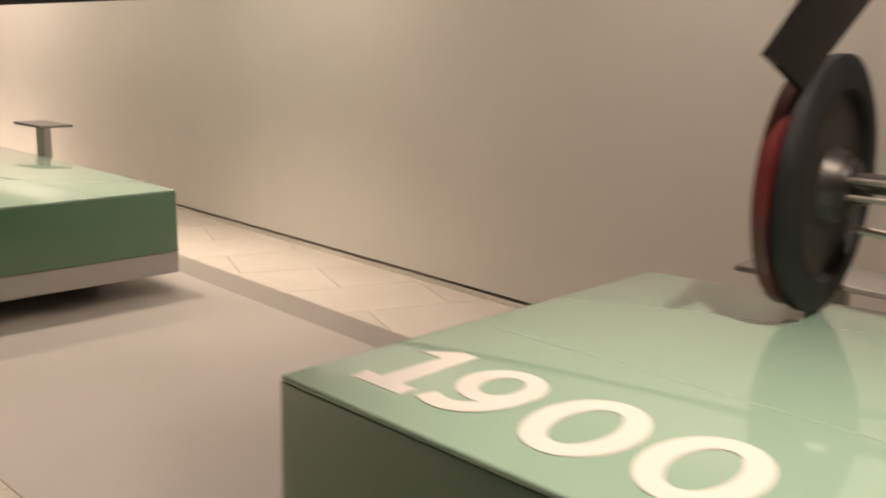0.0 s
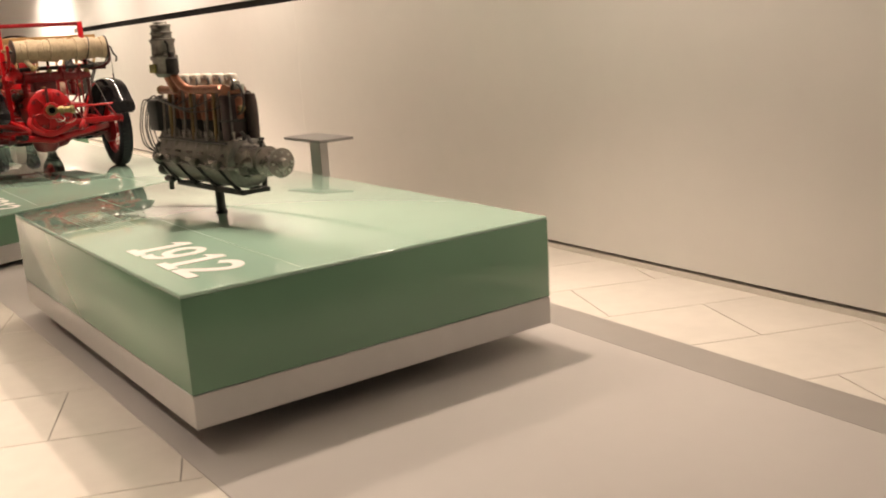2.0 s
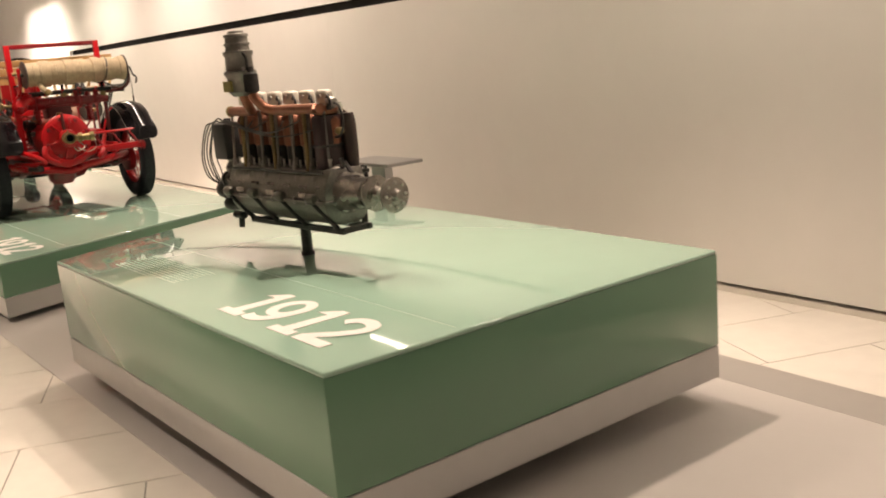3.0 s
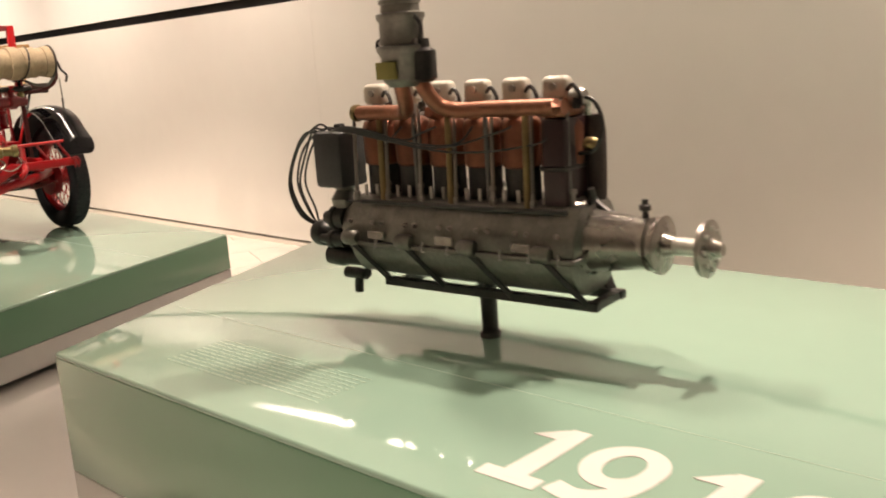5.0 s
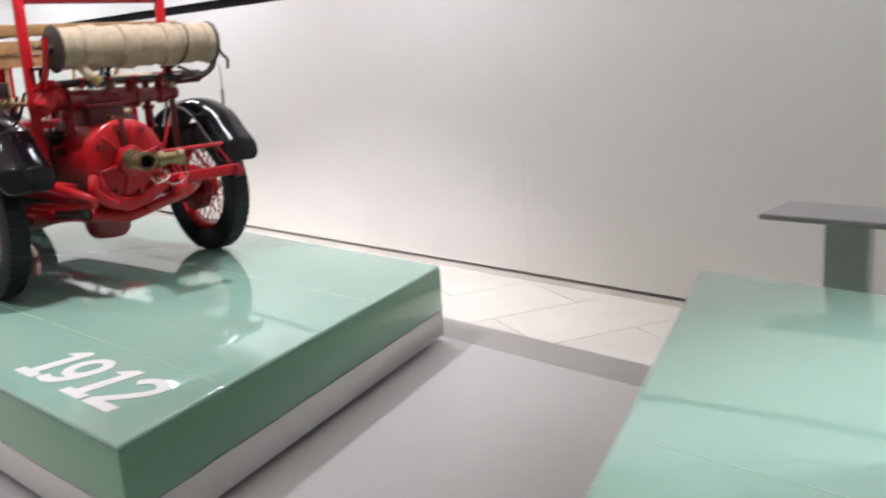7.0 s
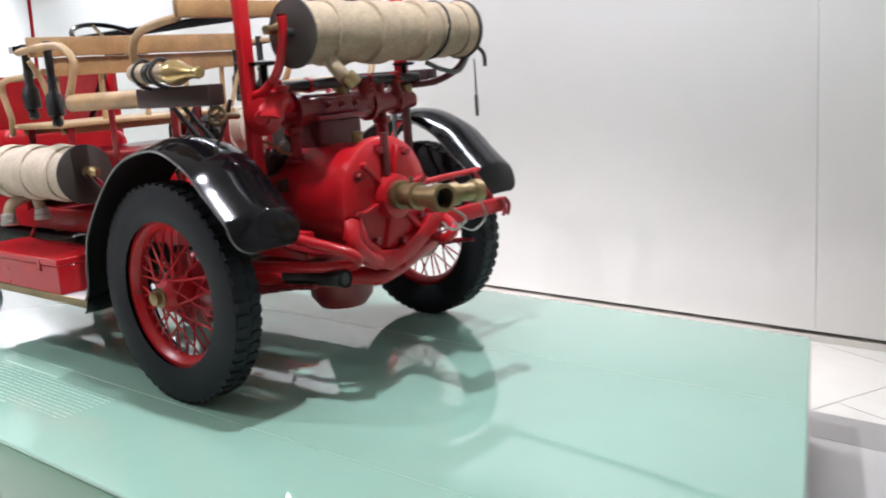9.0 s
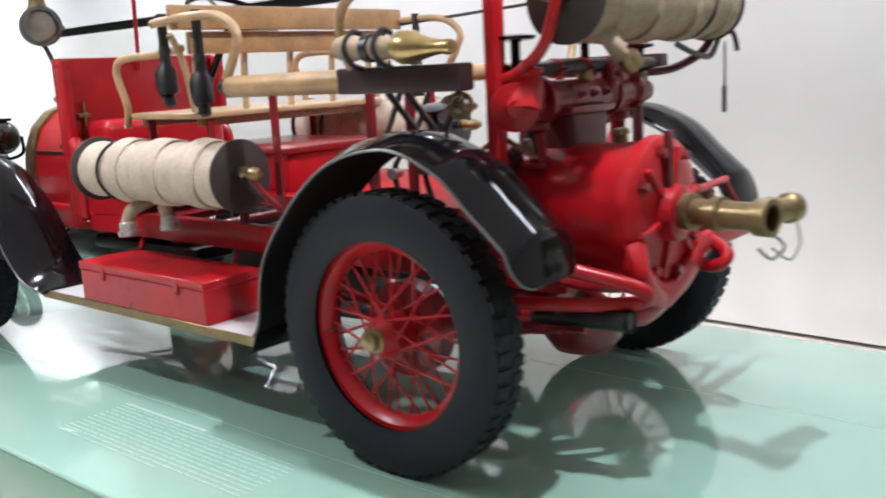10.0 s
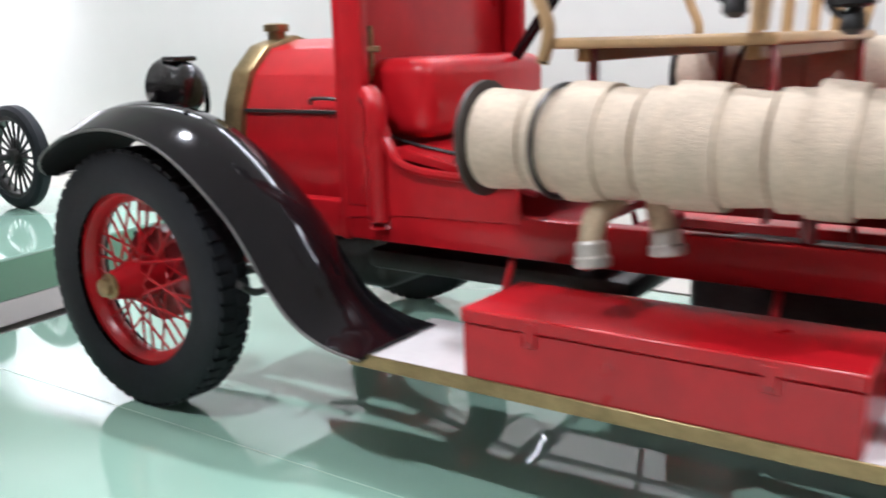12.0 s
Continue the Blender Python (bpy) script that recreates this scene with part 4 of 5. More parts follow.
    part("lamp_chimney", lathe(N(), (0.935, 9.30, 1.880), (0, 0, 1), [(0, 0.045), (0.03, 0.035), (0.05, 0.035), (0.055, 0.02), (0.09, 0.012)], 14), M_BRASS, sl)
    part("lamp_bracket", tube(N(), [(0.935, 9.29, 1.73), (0.945, 9.27, 1.69), (0.96, 9.25, 1.62)], 0.010, 8), M_DARKSTEEL, sl)
    add("dash_rod", rod(N(), (1.355, 9.22, 1.60), (1.36, 9.20, 2.10), 0.010, None, 8), M_RED)
    ring = N()
    c, ax = Vector((1.53, 8.70, 1.82)), Vector((0, -0.45, 0.89)).normalized()
    a, b2 = ring_frame(ax)
    tube(ring, [c + (a * math.cos(k * math.pi / 12) + b2 * math.sin(k * math.pi / 12)) * 0.20 for k in range(25)], 0.013, 8, 2)
    sw = add("steering_wheel", ring, M_BLACK, "black steering wheel")
    for k in range(4):
        part("spoke", rod(N(), c - ax * 0.03, c + (a * math.cos(k * math.pi / 2) + b2 * math.sin(k * math.pi / 2)) * 0.20, 0.009, None, 8), M_BRASS, sw)
    add("steering_column", rod(N(), c - ax * 0.02, (1.53, 9.18, 1.20), 0.018, None, 12), M_BLACK)
    # deck, seats and wood
    add("deck", box(N(), 0.955, 2 * CX - 0.955, 6.95, 8.36, 1.098, 1.126, 0.004, 1), M_RED, "red deck board")
    add("deck_edge", box(N(), 0.946, 0.958, 6.95, 8.37, 1.090, 1.129, 0.003, 1), M_RED)
    st = add("seat_box", box(N(), 1.02, 1.50, 7.82, 8.34, 1.127, 1.262, 0.006, 2), M_RED, "red seat box")
    part("seat_lid", box(N(), 1.0, 1.52, 7.80, 8.36, 1.263, 1.287, 0.006, 2), M_DEEPRED, st)
    for y in (7.10, 7.40, 7.62, 8.05):
        for x in (0.985, 2 * CX - 0.985):
            add("deck_stanchion", rod(N(), (x, y, 0.95), (x, y, 1.10), 0.018, None, 8), M_DEEPRED)
    seat = add("seat_board", prism(N(), [(0.865, 8.10), (0.865, 8.54), (0.885, 8.58), (0.93, 8.595), (1.77, 8.595), (1.815, 8.58), (1.835, 8.54), (1.835, 8.10)], 1.400, 1.424, 0.008, 3), M_PALEWOOD, "pale wooden seat board with rounded corners")
    part("seat_rail", box(N(), 0.90, 1.80, 8.14, 8.17, 1.372, 1.401, 0.004, 1), M_WOOD, seat)
    part("seat_rail", box(N(), 0.90, 1.80, 8.50, 8.53, 1.372, 1.401, 0.004, 1), M_WOOD, seat)
    bk = add("backrest_plank", box(N(), 0.757, 1.943, 8.06, 8.085, 1.715, 1.800, 0.006, 2), M_WOOD, "varnished wooden backrest plank")
    part("backrest_plank_lower", box(N(), 0.85, 1.85, 8.092, 8.116, 1.632, 1.712, 0.006, 2), M_WOOD, bk)
    for x in (0.90, 1.12, 1.35, 1.58, 1.80):
        part("plank_support", tube(N(), [(x, 8.125, 1.70), (x, 8.14, 1.60), (x, 8.15, 1.42)], 0.013, 8), M_PALEWOOD, bk, "bentwood upright")
    beam = add("rear_backrest", box(N(), 0.765, 1.935, 6.955, 6.985, 1.787, 1.850, 0.006, 2), M_WOOD, "brown wooden rear backrest")
    for mx in (lambda x: x, lambda x: 2 * CX - x):
        q = 1 if mx(0) == 0 else -1
        part("bentwood_arm", tube(N(), [(mx(0.88), 8.60, 1.37), (mx(0.88), 8.585, 1.445), (mx(0.88), 8.615, 1.52), (mx(0.88), 8.637, 1.59), (mx(0.875), 8.575, 1.633), (mx(0.865), 8.34, 1.640), (mx(0.86), 8.16, 1.655)], 0.015, 10), M_PALEWOOD, seat, "bentwood arm")
        part("bentwood_arm", tube(N(), [(mx(0.77), 8.19, 1.742), (mx(0.77), 7.985, 1.752), (mx(0.77), 7.81, 1.742), (mx(0.77), 7.725, 1.680), (mx(0.77), 7.752, 1.610), (mx(0.77), 7.80, 1.54)], 0.016, 10), M_PALEWOOD, bk, "bentwood arm")
        part("bentwood_arm", tube(N(), [(mx(0.78), 6.975, 1.79), (mx(0.745), 7.06, 1.775), (mx(0.73), 7.16, 1.750), (mx(0.73), 7.213, 1.690), (mx(0.735), 7.205, 1.60), (mx(0.76), 7.20, 1.54)], 0.015, 10), M_PALEWOOD, beam, "bentwood arm")
        part("arm_link", tube(N(), [(mx(0.76), 8.08, 1.70), (mx(0.82), 8.10, 1.60), (mx(0.87), 8.13, 1.43)], 0.012, 8), M_PALEWOOD, bk)
        part("rail_rod", rod(N(), (mx(0.775), 8.05, 1.735), (mx(0.775), 7.02, 1.785), 0.007, None, 8), M_DARKSTEEL, beam) if q < 0 else None
        for y, low in ((8.12, 1.05), (8.50, 1.08)):
            part("seat_iron", box(N(), mx(0.925) - 0.016, mx(0.925) + 0.016, y - 0.006, y + 0.006, low, 1.402, 0.002, 1), M_DEEPRED, seat, "red seat iron")
        pb = add("bench_pole", rod(N(), (mx(0.776), 7.79, 1.513), (mx(0.776), 7.25, 1.515), 0.035, None, 20), M_POLE, "round wooden bench rail running into a dark beam")
        part("beam", box(N(), mx(0.776) - 0.034, mx(0.776) + 0.034, 6.80, 7.256, 1.478, 1.552, 0.008, 2), M_BEAM, pb, "dark brown square beam")
        part("end_cap", lathe(N(), (mx(0.776), 7.788, 1.513), (0, 1, 0), [(0, 0.036), (0.012, 0.036), (0.022, 0.022), (0.05, 0.020)], 16), M_DARKSTEEL, pb)
        for y in (7.765, 7.305, 7.141):
            iron = box(N(), mx(0.93) - 0.006, mx(0.93) + 0.006, y - 0.018, y + 0.018, 1.09, 1.505, 0.002, 1)
            box(iron, min(mx(0.80), mx(0.936)), max(mx(0.80), mx(0.936)), y - 0.018, y + 0.018, 1.495, 1.505, 0.002, 1)
            part("bench_iron", iron, M_DEEPRED, pb, "flat red bench iron")
        for y in (7.10, 7.03):
            part("stay", rod(N(), (mx(0.79), y, 1.48), (mx(0.93), y - 0.12, 1.22), 0.010, None, 8), M_DARKSTEEL, pb)
        for y, z in ((8.155, 1.475), (7.955, 1.440)):
            hb = add("hanging_lever", lathe(N(), (mx(0.785), y, z + 0.02), (0, 0.0, 1), [(0, 0.022), (0.006, 0.037), (0.085, 0.034), (0.10, 0.022), (0.14, 0.018), (0.15, 0.023), (0.17, 0.018)], 14), M_CABLE, "black hanging handle")
            part("lever_strap", box(N(), mx(0.785) - 0.016, mx(0.785) + 0.016, y - 0.008, y + 0.008, z + 0.18, 1.775, 0.002, 1), M_CABLE, hb)
            part("lever_hook", tube(N(), [(mx(0.785), y + 0.01, z + 0.13), (mx(0.775), y + 0.045, z + 0.10), (mx(0.775), y + 0.04, z + 0.03), (mx(0.785), y + 0.01, z)], 0.007, 8), M_CABLE, hb)
            part("lever_tip", lathe(N(), (mx(0.785), y, z + 0.02), (0, 0, -1), [(0, 0.012), (0.012, 0.022), (0.035, 0.024), (0.045, 0.012)], 12), M_CABLE, hb)
    br = add("branch_nozzle", lathe(N(), (0.715, 7.205, 1.608), (0, -1, -0.04), [(0, 0.030), (0.02, 0.036), (0.06, 0.036), (0.08, 0.031), (0.17, 0.033), (0.20, 0.030), (0.23, 0.032)], 18), M_HOSE_OLD, "canvas-bound branch pipe with a brass nozzle")
    part("nozzle_tip", lathe(N(), (0.715, 6.985, 1.600), (0, -1, -0.04), [(0, 0.036), (0.02, 0.045), (0.06, 0.045), (0.075, 0.036), (0.13, 0.022), (0.16, 0.018), (0.175, 0.022), (0.19, 0.018)], 18), paint("pale_brass", (0.48, 0.36, 0.15), 0.3, metal=0.85, vary=0.2, scale=14), br, "brass nozzle")
    for y in (7.15, 7.04):
        part("nozzle_clip", tube(N(), [(0.755, y, 1.64), (0.715, y, 1.650), (0.678, y, 1.61), (0.70, y, 1.565), (0.76, y, 1.545)], 0.008, 8), M_DARKSTEEL, br)
    part("nozzle_strap", lathe(N(), (0.715, 7.10, 1.604), (0, -1, -0.04), [(0, 0.030), (0.002, 0.039), (0.03, 0.039), (0.032, 0.030)], 16), M_CABLE, br)
    # red hoop and reel at the back
    hp = add("hoop", box(N(), 0.905, 0.955, 6.80, 6.84, 1.00, 1.985, 0.006, 2), M_RED, "red hoop frame over the rear reel")
    part("hoop_post", box(N(), 1.72, 1.77, 6.80, 6.84, 1.42, 1.985, 0.006, 2), M_RED, hp)
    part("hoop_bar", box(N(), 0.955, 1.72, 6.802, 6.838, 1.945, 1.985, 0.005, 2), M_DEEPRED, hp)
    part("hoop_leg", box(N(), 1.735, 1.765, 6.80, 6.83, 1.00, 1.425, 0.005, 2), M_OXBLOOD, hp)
    top = hose_reel(t, (0.99, 6.63, 1.705), (1, 0, 0), 0.935, 0.122, 11, M_HOSE_OLD, 17, "rear reel of brownish canvas hose")
    top.matrix_parent_inverse = Matrix.Translation((-CX, -8.4, -C_TOP))
    part("reel_spindle", lathe(N(), (0.985, 6.665, 1.72), (-1, 0, 0), [(0, 0.022), (0.03, 0.024), (0.034, 0.016), (0.08, 0.016)], 12), M_BRASS, top)
    part("hose_tail", tube(N(), [(1.10, 6.58, 1.62), (1.12, 6.55, 1.57), (1.16, 6.55, 1.535)], 0.026, 10), M_HOSE_OLD, top, "hanging hose end")
    part("coupling", lathe(N(), (1.14, 6.53, 1.55), (0.4, -0.2, -0.6), [(0, 0.029), (0.02, 0.033), (0.045, 0.030)], 14), M_BRASS, top)
    part("reel_fork", tube(N(), [(0.955, 6.63, 1.77), (0.955, 6.635, 1.69), (0.955, 6.68, 1.58), (0.95, 6.76, 1.515), (0.94, 6.82, 1.50)], 0.017, 10), M_RED, top)
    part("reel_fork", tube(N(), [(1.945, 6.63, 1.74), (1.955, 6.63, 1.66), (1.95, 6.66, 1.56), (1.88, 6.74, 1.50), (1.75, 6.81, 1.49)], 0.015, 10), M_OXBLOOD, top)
    part("reel_guard", tube(N(), [(1.93, 6.60, 1.60), (1.86, 6.60, 1.535), (1.78, 6.62, 1.545), (1.72, 6.66, 1.58)], 0.010, 8), M_DULL, top)
    part("crank", tube(N(), [(1.93, 6.63, 1.705), (1.975, 6.63, 1.705), (1.985, 6.60, 1.64), (2.01, 6.58, 1.60), (1.99, 6.56, 1.55)], 0.009, 8), M_DARKSTEEL, top)
    part("chain", tube(N(), [(1.955, 6.59, 1.58), (1.957, 6.59, 1.48), (1.955, 6.59, 1.39)], 0.0045, 6), M_STEEL, top)
    part("chain_toggle", rod(N(), (1.955, 6.59, 1.43), (1.955, 6.59, 1.34), 0.008, None, 8), M_DULL, top)
    # pump and pipework
    add("pipe_rail", tube(N(), [(0.95, 6.80, 1.52), (1.3, 6.79, 1.525), (1.82, 6.80, 1.52)], 0.022, 10), M_DARKSTEEL)
    tp = add("tap", rod(N(), (0.98, 6.785, 1.44), (0.98, 6.785, 1.60), 0.014, None, 10), M_BLACK, "black hand-wheel tap")
    part("hand_wheel", lathe(N(), (0.98, 6.785, 1.60), (0, 0, 1), [(0, 0.018), (0.006, 0.055), (0.016, 0.058), (0.022, 0.02)], 14), M_BLACK, tp)
    part("tap_gland", lathe(N(), (0.98, 6.785, 1.48), (0, 0, 1), [(0, 0.02), (0.01, 0.03), (0.04, 0.03), (0.05, 0.018)], 10), M_BLACK, tp)
    for x, y, z in ((1.36, 6.79, 1.44), (1.74, 6.80, 1.42)):
        tq = add("tap", rod(N(), (x, y, z), (x, y, z + 0.15), 0.013, None, 10), M_BLACK, "black hand-wheel tap")
        part("hand_wheel", lathe(N(), (x, y, z + 0.15), (0, 0, 1), [(0, 0.016), (0.005, 0.046), (0.014, 0.048), (0.02, 0.018)], 14), M_BLACK, tq)
        part("tap_gland", lathe(N(), (x, y, z + 0.03), (0, 0, 1), [(0, 0.02), (0.01, 0.028), (0.04, 0.028), (0.05, 0.016)], 8), M_BRASS, tq)
    for k, (x, y, z) in enumerate(((0.93, 7.05, 1.16), (0.94, 7.18, 1.14), (0.95, 7.30, 1.15))):
        add("control_iron", tube(N(), [(x, y, z - 0.06), (x - 0.03, y + 0.02, z + 0.10), (x - 0.01, y - 0.05, z + 0.20), (x + 0.02, y - 0.09, z + 0.33)], 0.009, 8), M_DARKSTEEL, "dark iron control rod")
        add("rod_end", lathe(N(), (x - 0.03, y + 0.02, z + 0.09), (1, 0.1, 0), [(-0.02, 0.008), (-0.018, 0.018), (0.018, 0.018), (0.02, 0.008)], 10), M_STEEL if k else M_BRASS)
    vv = add("iron_valve", lathe(N(), (0.90, 7.02, 1.345), (0, 0, 1), [(0, 0.014), (0.01, 0.022), (0.04, 0.024), (0.05, 0.014), (0.075, 0.010)], 12), M_DARKSTEEL, "dark iron valve with a small hand wheel")
    part("hand_wheel", lathe(N(), (0.895, 7.02, 1.42), (-0.3, -0.2, 1), [(0, 0.010), (0.003, 0.034), (0.011, 0.036), (0.015, 0.012)], 14), M_DARKSTEEL, vv)
    add("copper_line", tube(N(), [(0.90, 7.02, 1.35), (0.95, 6.95, 1.28), (1.00, 6.86, 1.33), (1.06, 6.80, 1.28), (1.20, 6.78, 1.26), (1.42, 6.79, 1.34)], 0.008, 8), M_COPPER, "thin copper line")
    for x in (1.0, 1.18, 1.34, 1.50, 1.66):
        add("pipe_clip", lathe(N(), (x, 6.795, 1.522), (1, 0, 0), [(0, 0.024), (0.001, 0.030), (0.025, 0.030), (0.026, 0.024)], 14), M_RED)
        add("clip_bolt", lathe(N(), (x + 0.013, 6.765, 1.522), (0, -1, 0), [(0, 0.010), (0.012, 0.010), (0.013, 0.006), (0.022, 0.006)], 6), M_DARKSTEEL)
    for x in (1.10, 1.58):
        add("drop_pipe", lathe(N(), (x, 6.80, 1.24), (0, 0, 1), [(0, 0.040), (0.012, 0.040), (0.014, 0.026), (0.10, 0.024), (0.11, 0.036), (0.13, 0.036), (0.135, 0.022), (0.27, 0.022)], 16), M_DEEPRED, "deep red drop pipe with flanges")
    # pump body and most pipes in darker reds than the bodywork
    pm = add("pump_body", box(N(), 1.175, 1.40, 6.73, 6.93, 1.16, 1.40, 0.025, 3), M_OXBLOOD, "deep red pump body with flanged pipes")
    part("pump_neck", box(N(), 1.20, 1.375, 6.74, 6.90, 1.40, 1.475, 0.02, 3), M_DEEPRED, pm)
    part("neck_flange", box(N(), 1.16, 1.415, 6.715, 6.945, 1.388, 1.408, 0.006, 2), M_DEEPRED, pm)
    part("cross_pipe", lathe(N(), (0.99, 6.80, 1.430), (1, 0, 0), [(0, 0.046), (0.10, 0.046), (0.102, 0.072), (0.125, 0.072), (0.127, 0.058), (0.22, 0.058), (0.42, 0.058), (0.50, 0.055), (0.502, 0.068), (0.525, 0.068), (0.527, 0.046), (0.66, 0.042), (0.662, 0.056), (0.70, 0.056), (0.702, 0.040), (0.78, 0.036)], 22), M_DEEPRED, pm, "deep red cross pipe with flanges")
    part("elbow", tube(N(), [(1.06, 6.80, 1.45), (1.02, 6.78, 1.475), (0.975, 6.76, 1.455), (0.955, 6.75, 1.41)], 0.052, 16), M_RED, pm, "bright red pipe elbow")
    part("elbow_cap", lathe(N(), (0.948, 6.77, 1.425), (-0.75, -0.6, -0.1), [(-0.02, 0.050), (0.0, 0.068), (0.022, 0.068), (0.026, 0.050), (0.032, 0.028), (0.045, 0.024)], 20), M_RED, pm)
    part("riser", lathe(N(), (1.02, 6.78, 1.45), (0, 0, 1), [(0, 0.040), (0.06, 0.038), (0.062, 0.05), (0.078, 0.05), (0.08, 0.028), (0.10, 0.024)], 16), M_RED, pm)
    for x in (1.215, 1.285, 1.355):
        part("flange_stud", lathe(N(), (x, 6.722, 1.445), (0, -1, 0), [(0, 0.014), (0.012, 0.014), (0.013, 0.008), (0.024, 0.008)], 6), M_DEEPRED, pm)
    for x, y, z in ((1.47, 6.78, 1.43), (1.66, 6.79, 1.42)):
        part("valve_block", lathe(N(), (x, y, z - 0.02), (0, 0, 1), [(0, 0.04), (0.06, 0.042), (0.075, 0.028), (0.12, 0.022)], 14), M_DEEPRED, pm)
    wheel_ring = N()
    ca, va = Vector((0.80, 6.845, 1.44)), Vector((-0.85, -0.5, 0.15)).normalized()
    u1, u2 = ring_frame(va)
    tube(wheel_ring, [ca + (u1 * math.cos(k * math.pi / 8) + u2 * math.sin(k * math.pi / 8)) * 0.030 for k in range(17)], 0.008, 8, 2)
    for k in range(3):
        rod(wheel_ring, ca, ca + (u1 * math.cos(k * 2.094) + u2 * math.sin(k * 2.094)) * 0.030, 0.006, None, 6)
    part("brass_hand_wheel", wheel_ring, M_BRASS, pm, "small brass hand wheel")
    part("valve_spindle", rod(N(), ca, (0.93, 6.90, 1.43), 0.012, None, 10), M_BRASS, pm)
    for k in range(4):
        part("linkage", tube(N(), [(1.00 + 0.03 * k, 6.84 + 0.04 * k, 1.06), (0.99 + 0.03 * k, 6.86 + 0.05 * k, 1.18), (1.02 + 0.04 * k, 6.86, 1.30)], 0.010, 8), M_DARKSTEEL if k % 2 else M_OXBLOOD, pm)
    part("pump_motor", lathe(N(), (0.98, 6.90, 1.24), (1, 0, 0), [(0, 0.03), (0.01, 0.05), (0.08, 0.05), (0.10, 0.035), (0.2, 0.035)], 16), M_DARKSTEEL, pm)
    for k, z in enumerate((1.16, 1.30, 1.34)):
        part("clamp", lathe(N(), (1.03 + 0.03 * k, 6.83, z), (0.3, -1, 0.1 * k), [(0, 0.012), (0.008, 0.026), (0.03, 0.026), (0.036, 0.014)], 10), M_DARKSTEEL if k != 1 else M_DULL, pm)
    CC = (1.235, 1.105)
    cs = add("pump_casing", lathe(N(), (CC[0], 7.05, CC[1]), (0, -1, 0), [(0, 0.17), (0.02, 0.185), (0.50, 0.200), (0.54, 0.206), (0.545, 0.220), (0.575, 0.220), (0.585, 0.212), (0.600, 0.150), (0.602, 0.085), (0.64, 0.078), (0.655, 0.05)], 48), M_RED, "large round red pump casing")
    for k in range(8):
        a = 0.25 + k * math.pi / 4
        part("bolt", lathe(N(), (CC[0] + 0.178 * math.cos(a), 6.462, CC[1] + 0.178 * math.sin(a)), (0, -1, 0), [(0, 0.024), (0.006, 0.024), (0.008, 0.014), (0.028, 0.014)], 6), M_DEEPRED, cs)
    for a in (0.25, 1.3, 2.35, 3.4, 4.45, 5.5):
        part("casing_rib", box(N(), -0.009, 0.009, -0.02, 0.012, 0.075, 0.19, 0.004, 1, Matrix.Translation((CC[0], 6.455, CC[1])) @ Matrix.Rotation(a, 4, "Y")), M_RED, cs)
    part("stay_rod", box(N(), CC[0] - 0.035, CC[0] - 0.010, 6.43, 6.452, CC[1] + 0.05, CC[1] + 0.235, 0.005, 2), M_OXBLOOD, cs)
    part("filler", lathe(N(), (CC[0], 6.60, CC[1] + 0.19), (0, 0, 1), [(0, 0.022), (0.03, 0.020), (0.032, 0.026), (0.045, 0.024), (0.05, 0.012)], 14), M_BRASS, cs)
    cradle = [(1.015, 1.06), (0.985, 0.985), (1.03, 0.915), (1.09, 0.865), (1.20, 0.835), (1.32, 0.865), (1.47, 0.945), (1.50, 0.985), (1.44, 1.01), (1.36, 0.955), (1.25, 0.905), (1.16, 0.915), (1.09, 0.97), (1.06, 1.05)]
    part("cradle_plate", prism(N(), [(x, -z) for x, z in cradle], 6.43, 6.465, 0.006, 2, Matrix(((1, 0, 0, 0), (0, 0, 1, 0), (0, -1, 0, 0), (0, 0, 0, 1)))), M_RED, cs, "red cradle plate round the casing")
    part("cradle_knee", tube(N(), [(1.03, 6.45, 1.05), (1.00, 6.42, 0.98), (1.05, 6.42, 0.92), (1.12, 6.43, 0.88)], 0.028, 12), M_RED, cs)
    vl = add("suction_outlet", lathe(N(), (1.222, 6.42, 1.114), (-0.20, -1, 0.02), [(0, 0.040), (0.03, 0.040), (0.033, 0.052), (0.06, 0.052), (0.063, 0.038), (0.12, 0.036), (0.123, 0.048), (0.15, 0.048), (0.153, 0.038), (0.25, 0.038), (0.253, 0.050), (0.295, 0.050), (0.297, 0.036), (0.28, 0.032), (0.25, 0.03)], 24), M_BRASS, "brass suction outlet with a coupling")
    # black disc painted in for the shade inside the outlet's mouth
    part("outlet_dark", lathe(N(), (1.172, 6.17, 1.119), (-0.20, -1, 0.02), [(0, 0.032), (0.004, 0.032)], 20), M_GAP, vl)
    part("outlet_arm", lathe(N(), (1.180, 6.21, 1.116), (1, -0.30, 0.0), [(0, 0.03), (0.07, 0.026), (0.075, 0.040), (0.11, 0.042), (0.115, 0.030), (0.17, 0.033), (0.18, 0.043), (0.21, 0.041), (0.212, 0.03)], 18), M_BRASS, vl)
    part("outlet_ear", rod(N(), (1.20, 6.31, 1.14), (1.20, 6.31, 1.185), 0.009, 0.006, 8), M_BRASS, vl)
    part("outlet_chain", tube(N(), [(1.37, 6.14, 1.08), (1.38, 6.13, 1.02), (1.30, 6.13, 0.985), (1.22, 6.15, 1.03)], 0.0035, 6), M_STEEL, vl)
    part("outlet_lever", tube(N(), [(1.25, 6.20, 1.08), (1.28, 6.14, 1.03), (1.22, 6.15, 1.0), (1.2, 6.18, 1.03)], 0.005, 6), M_STEEL, vl)
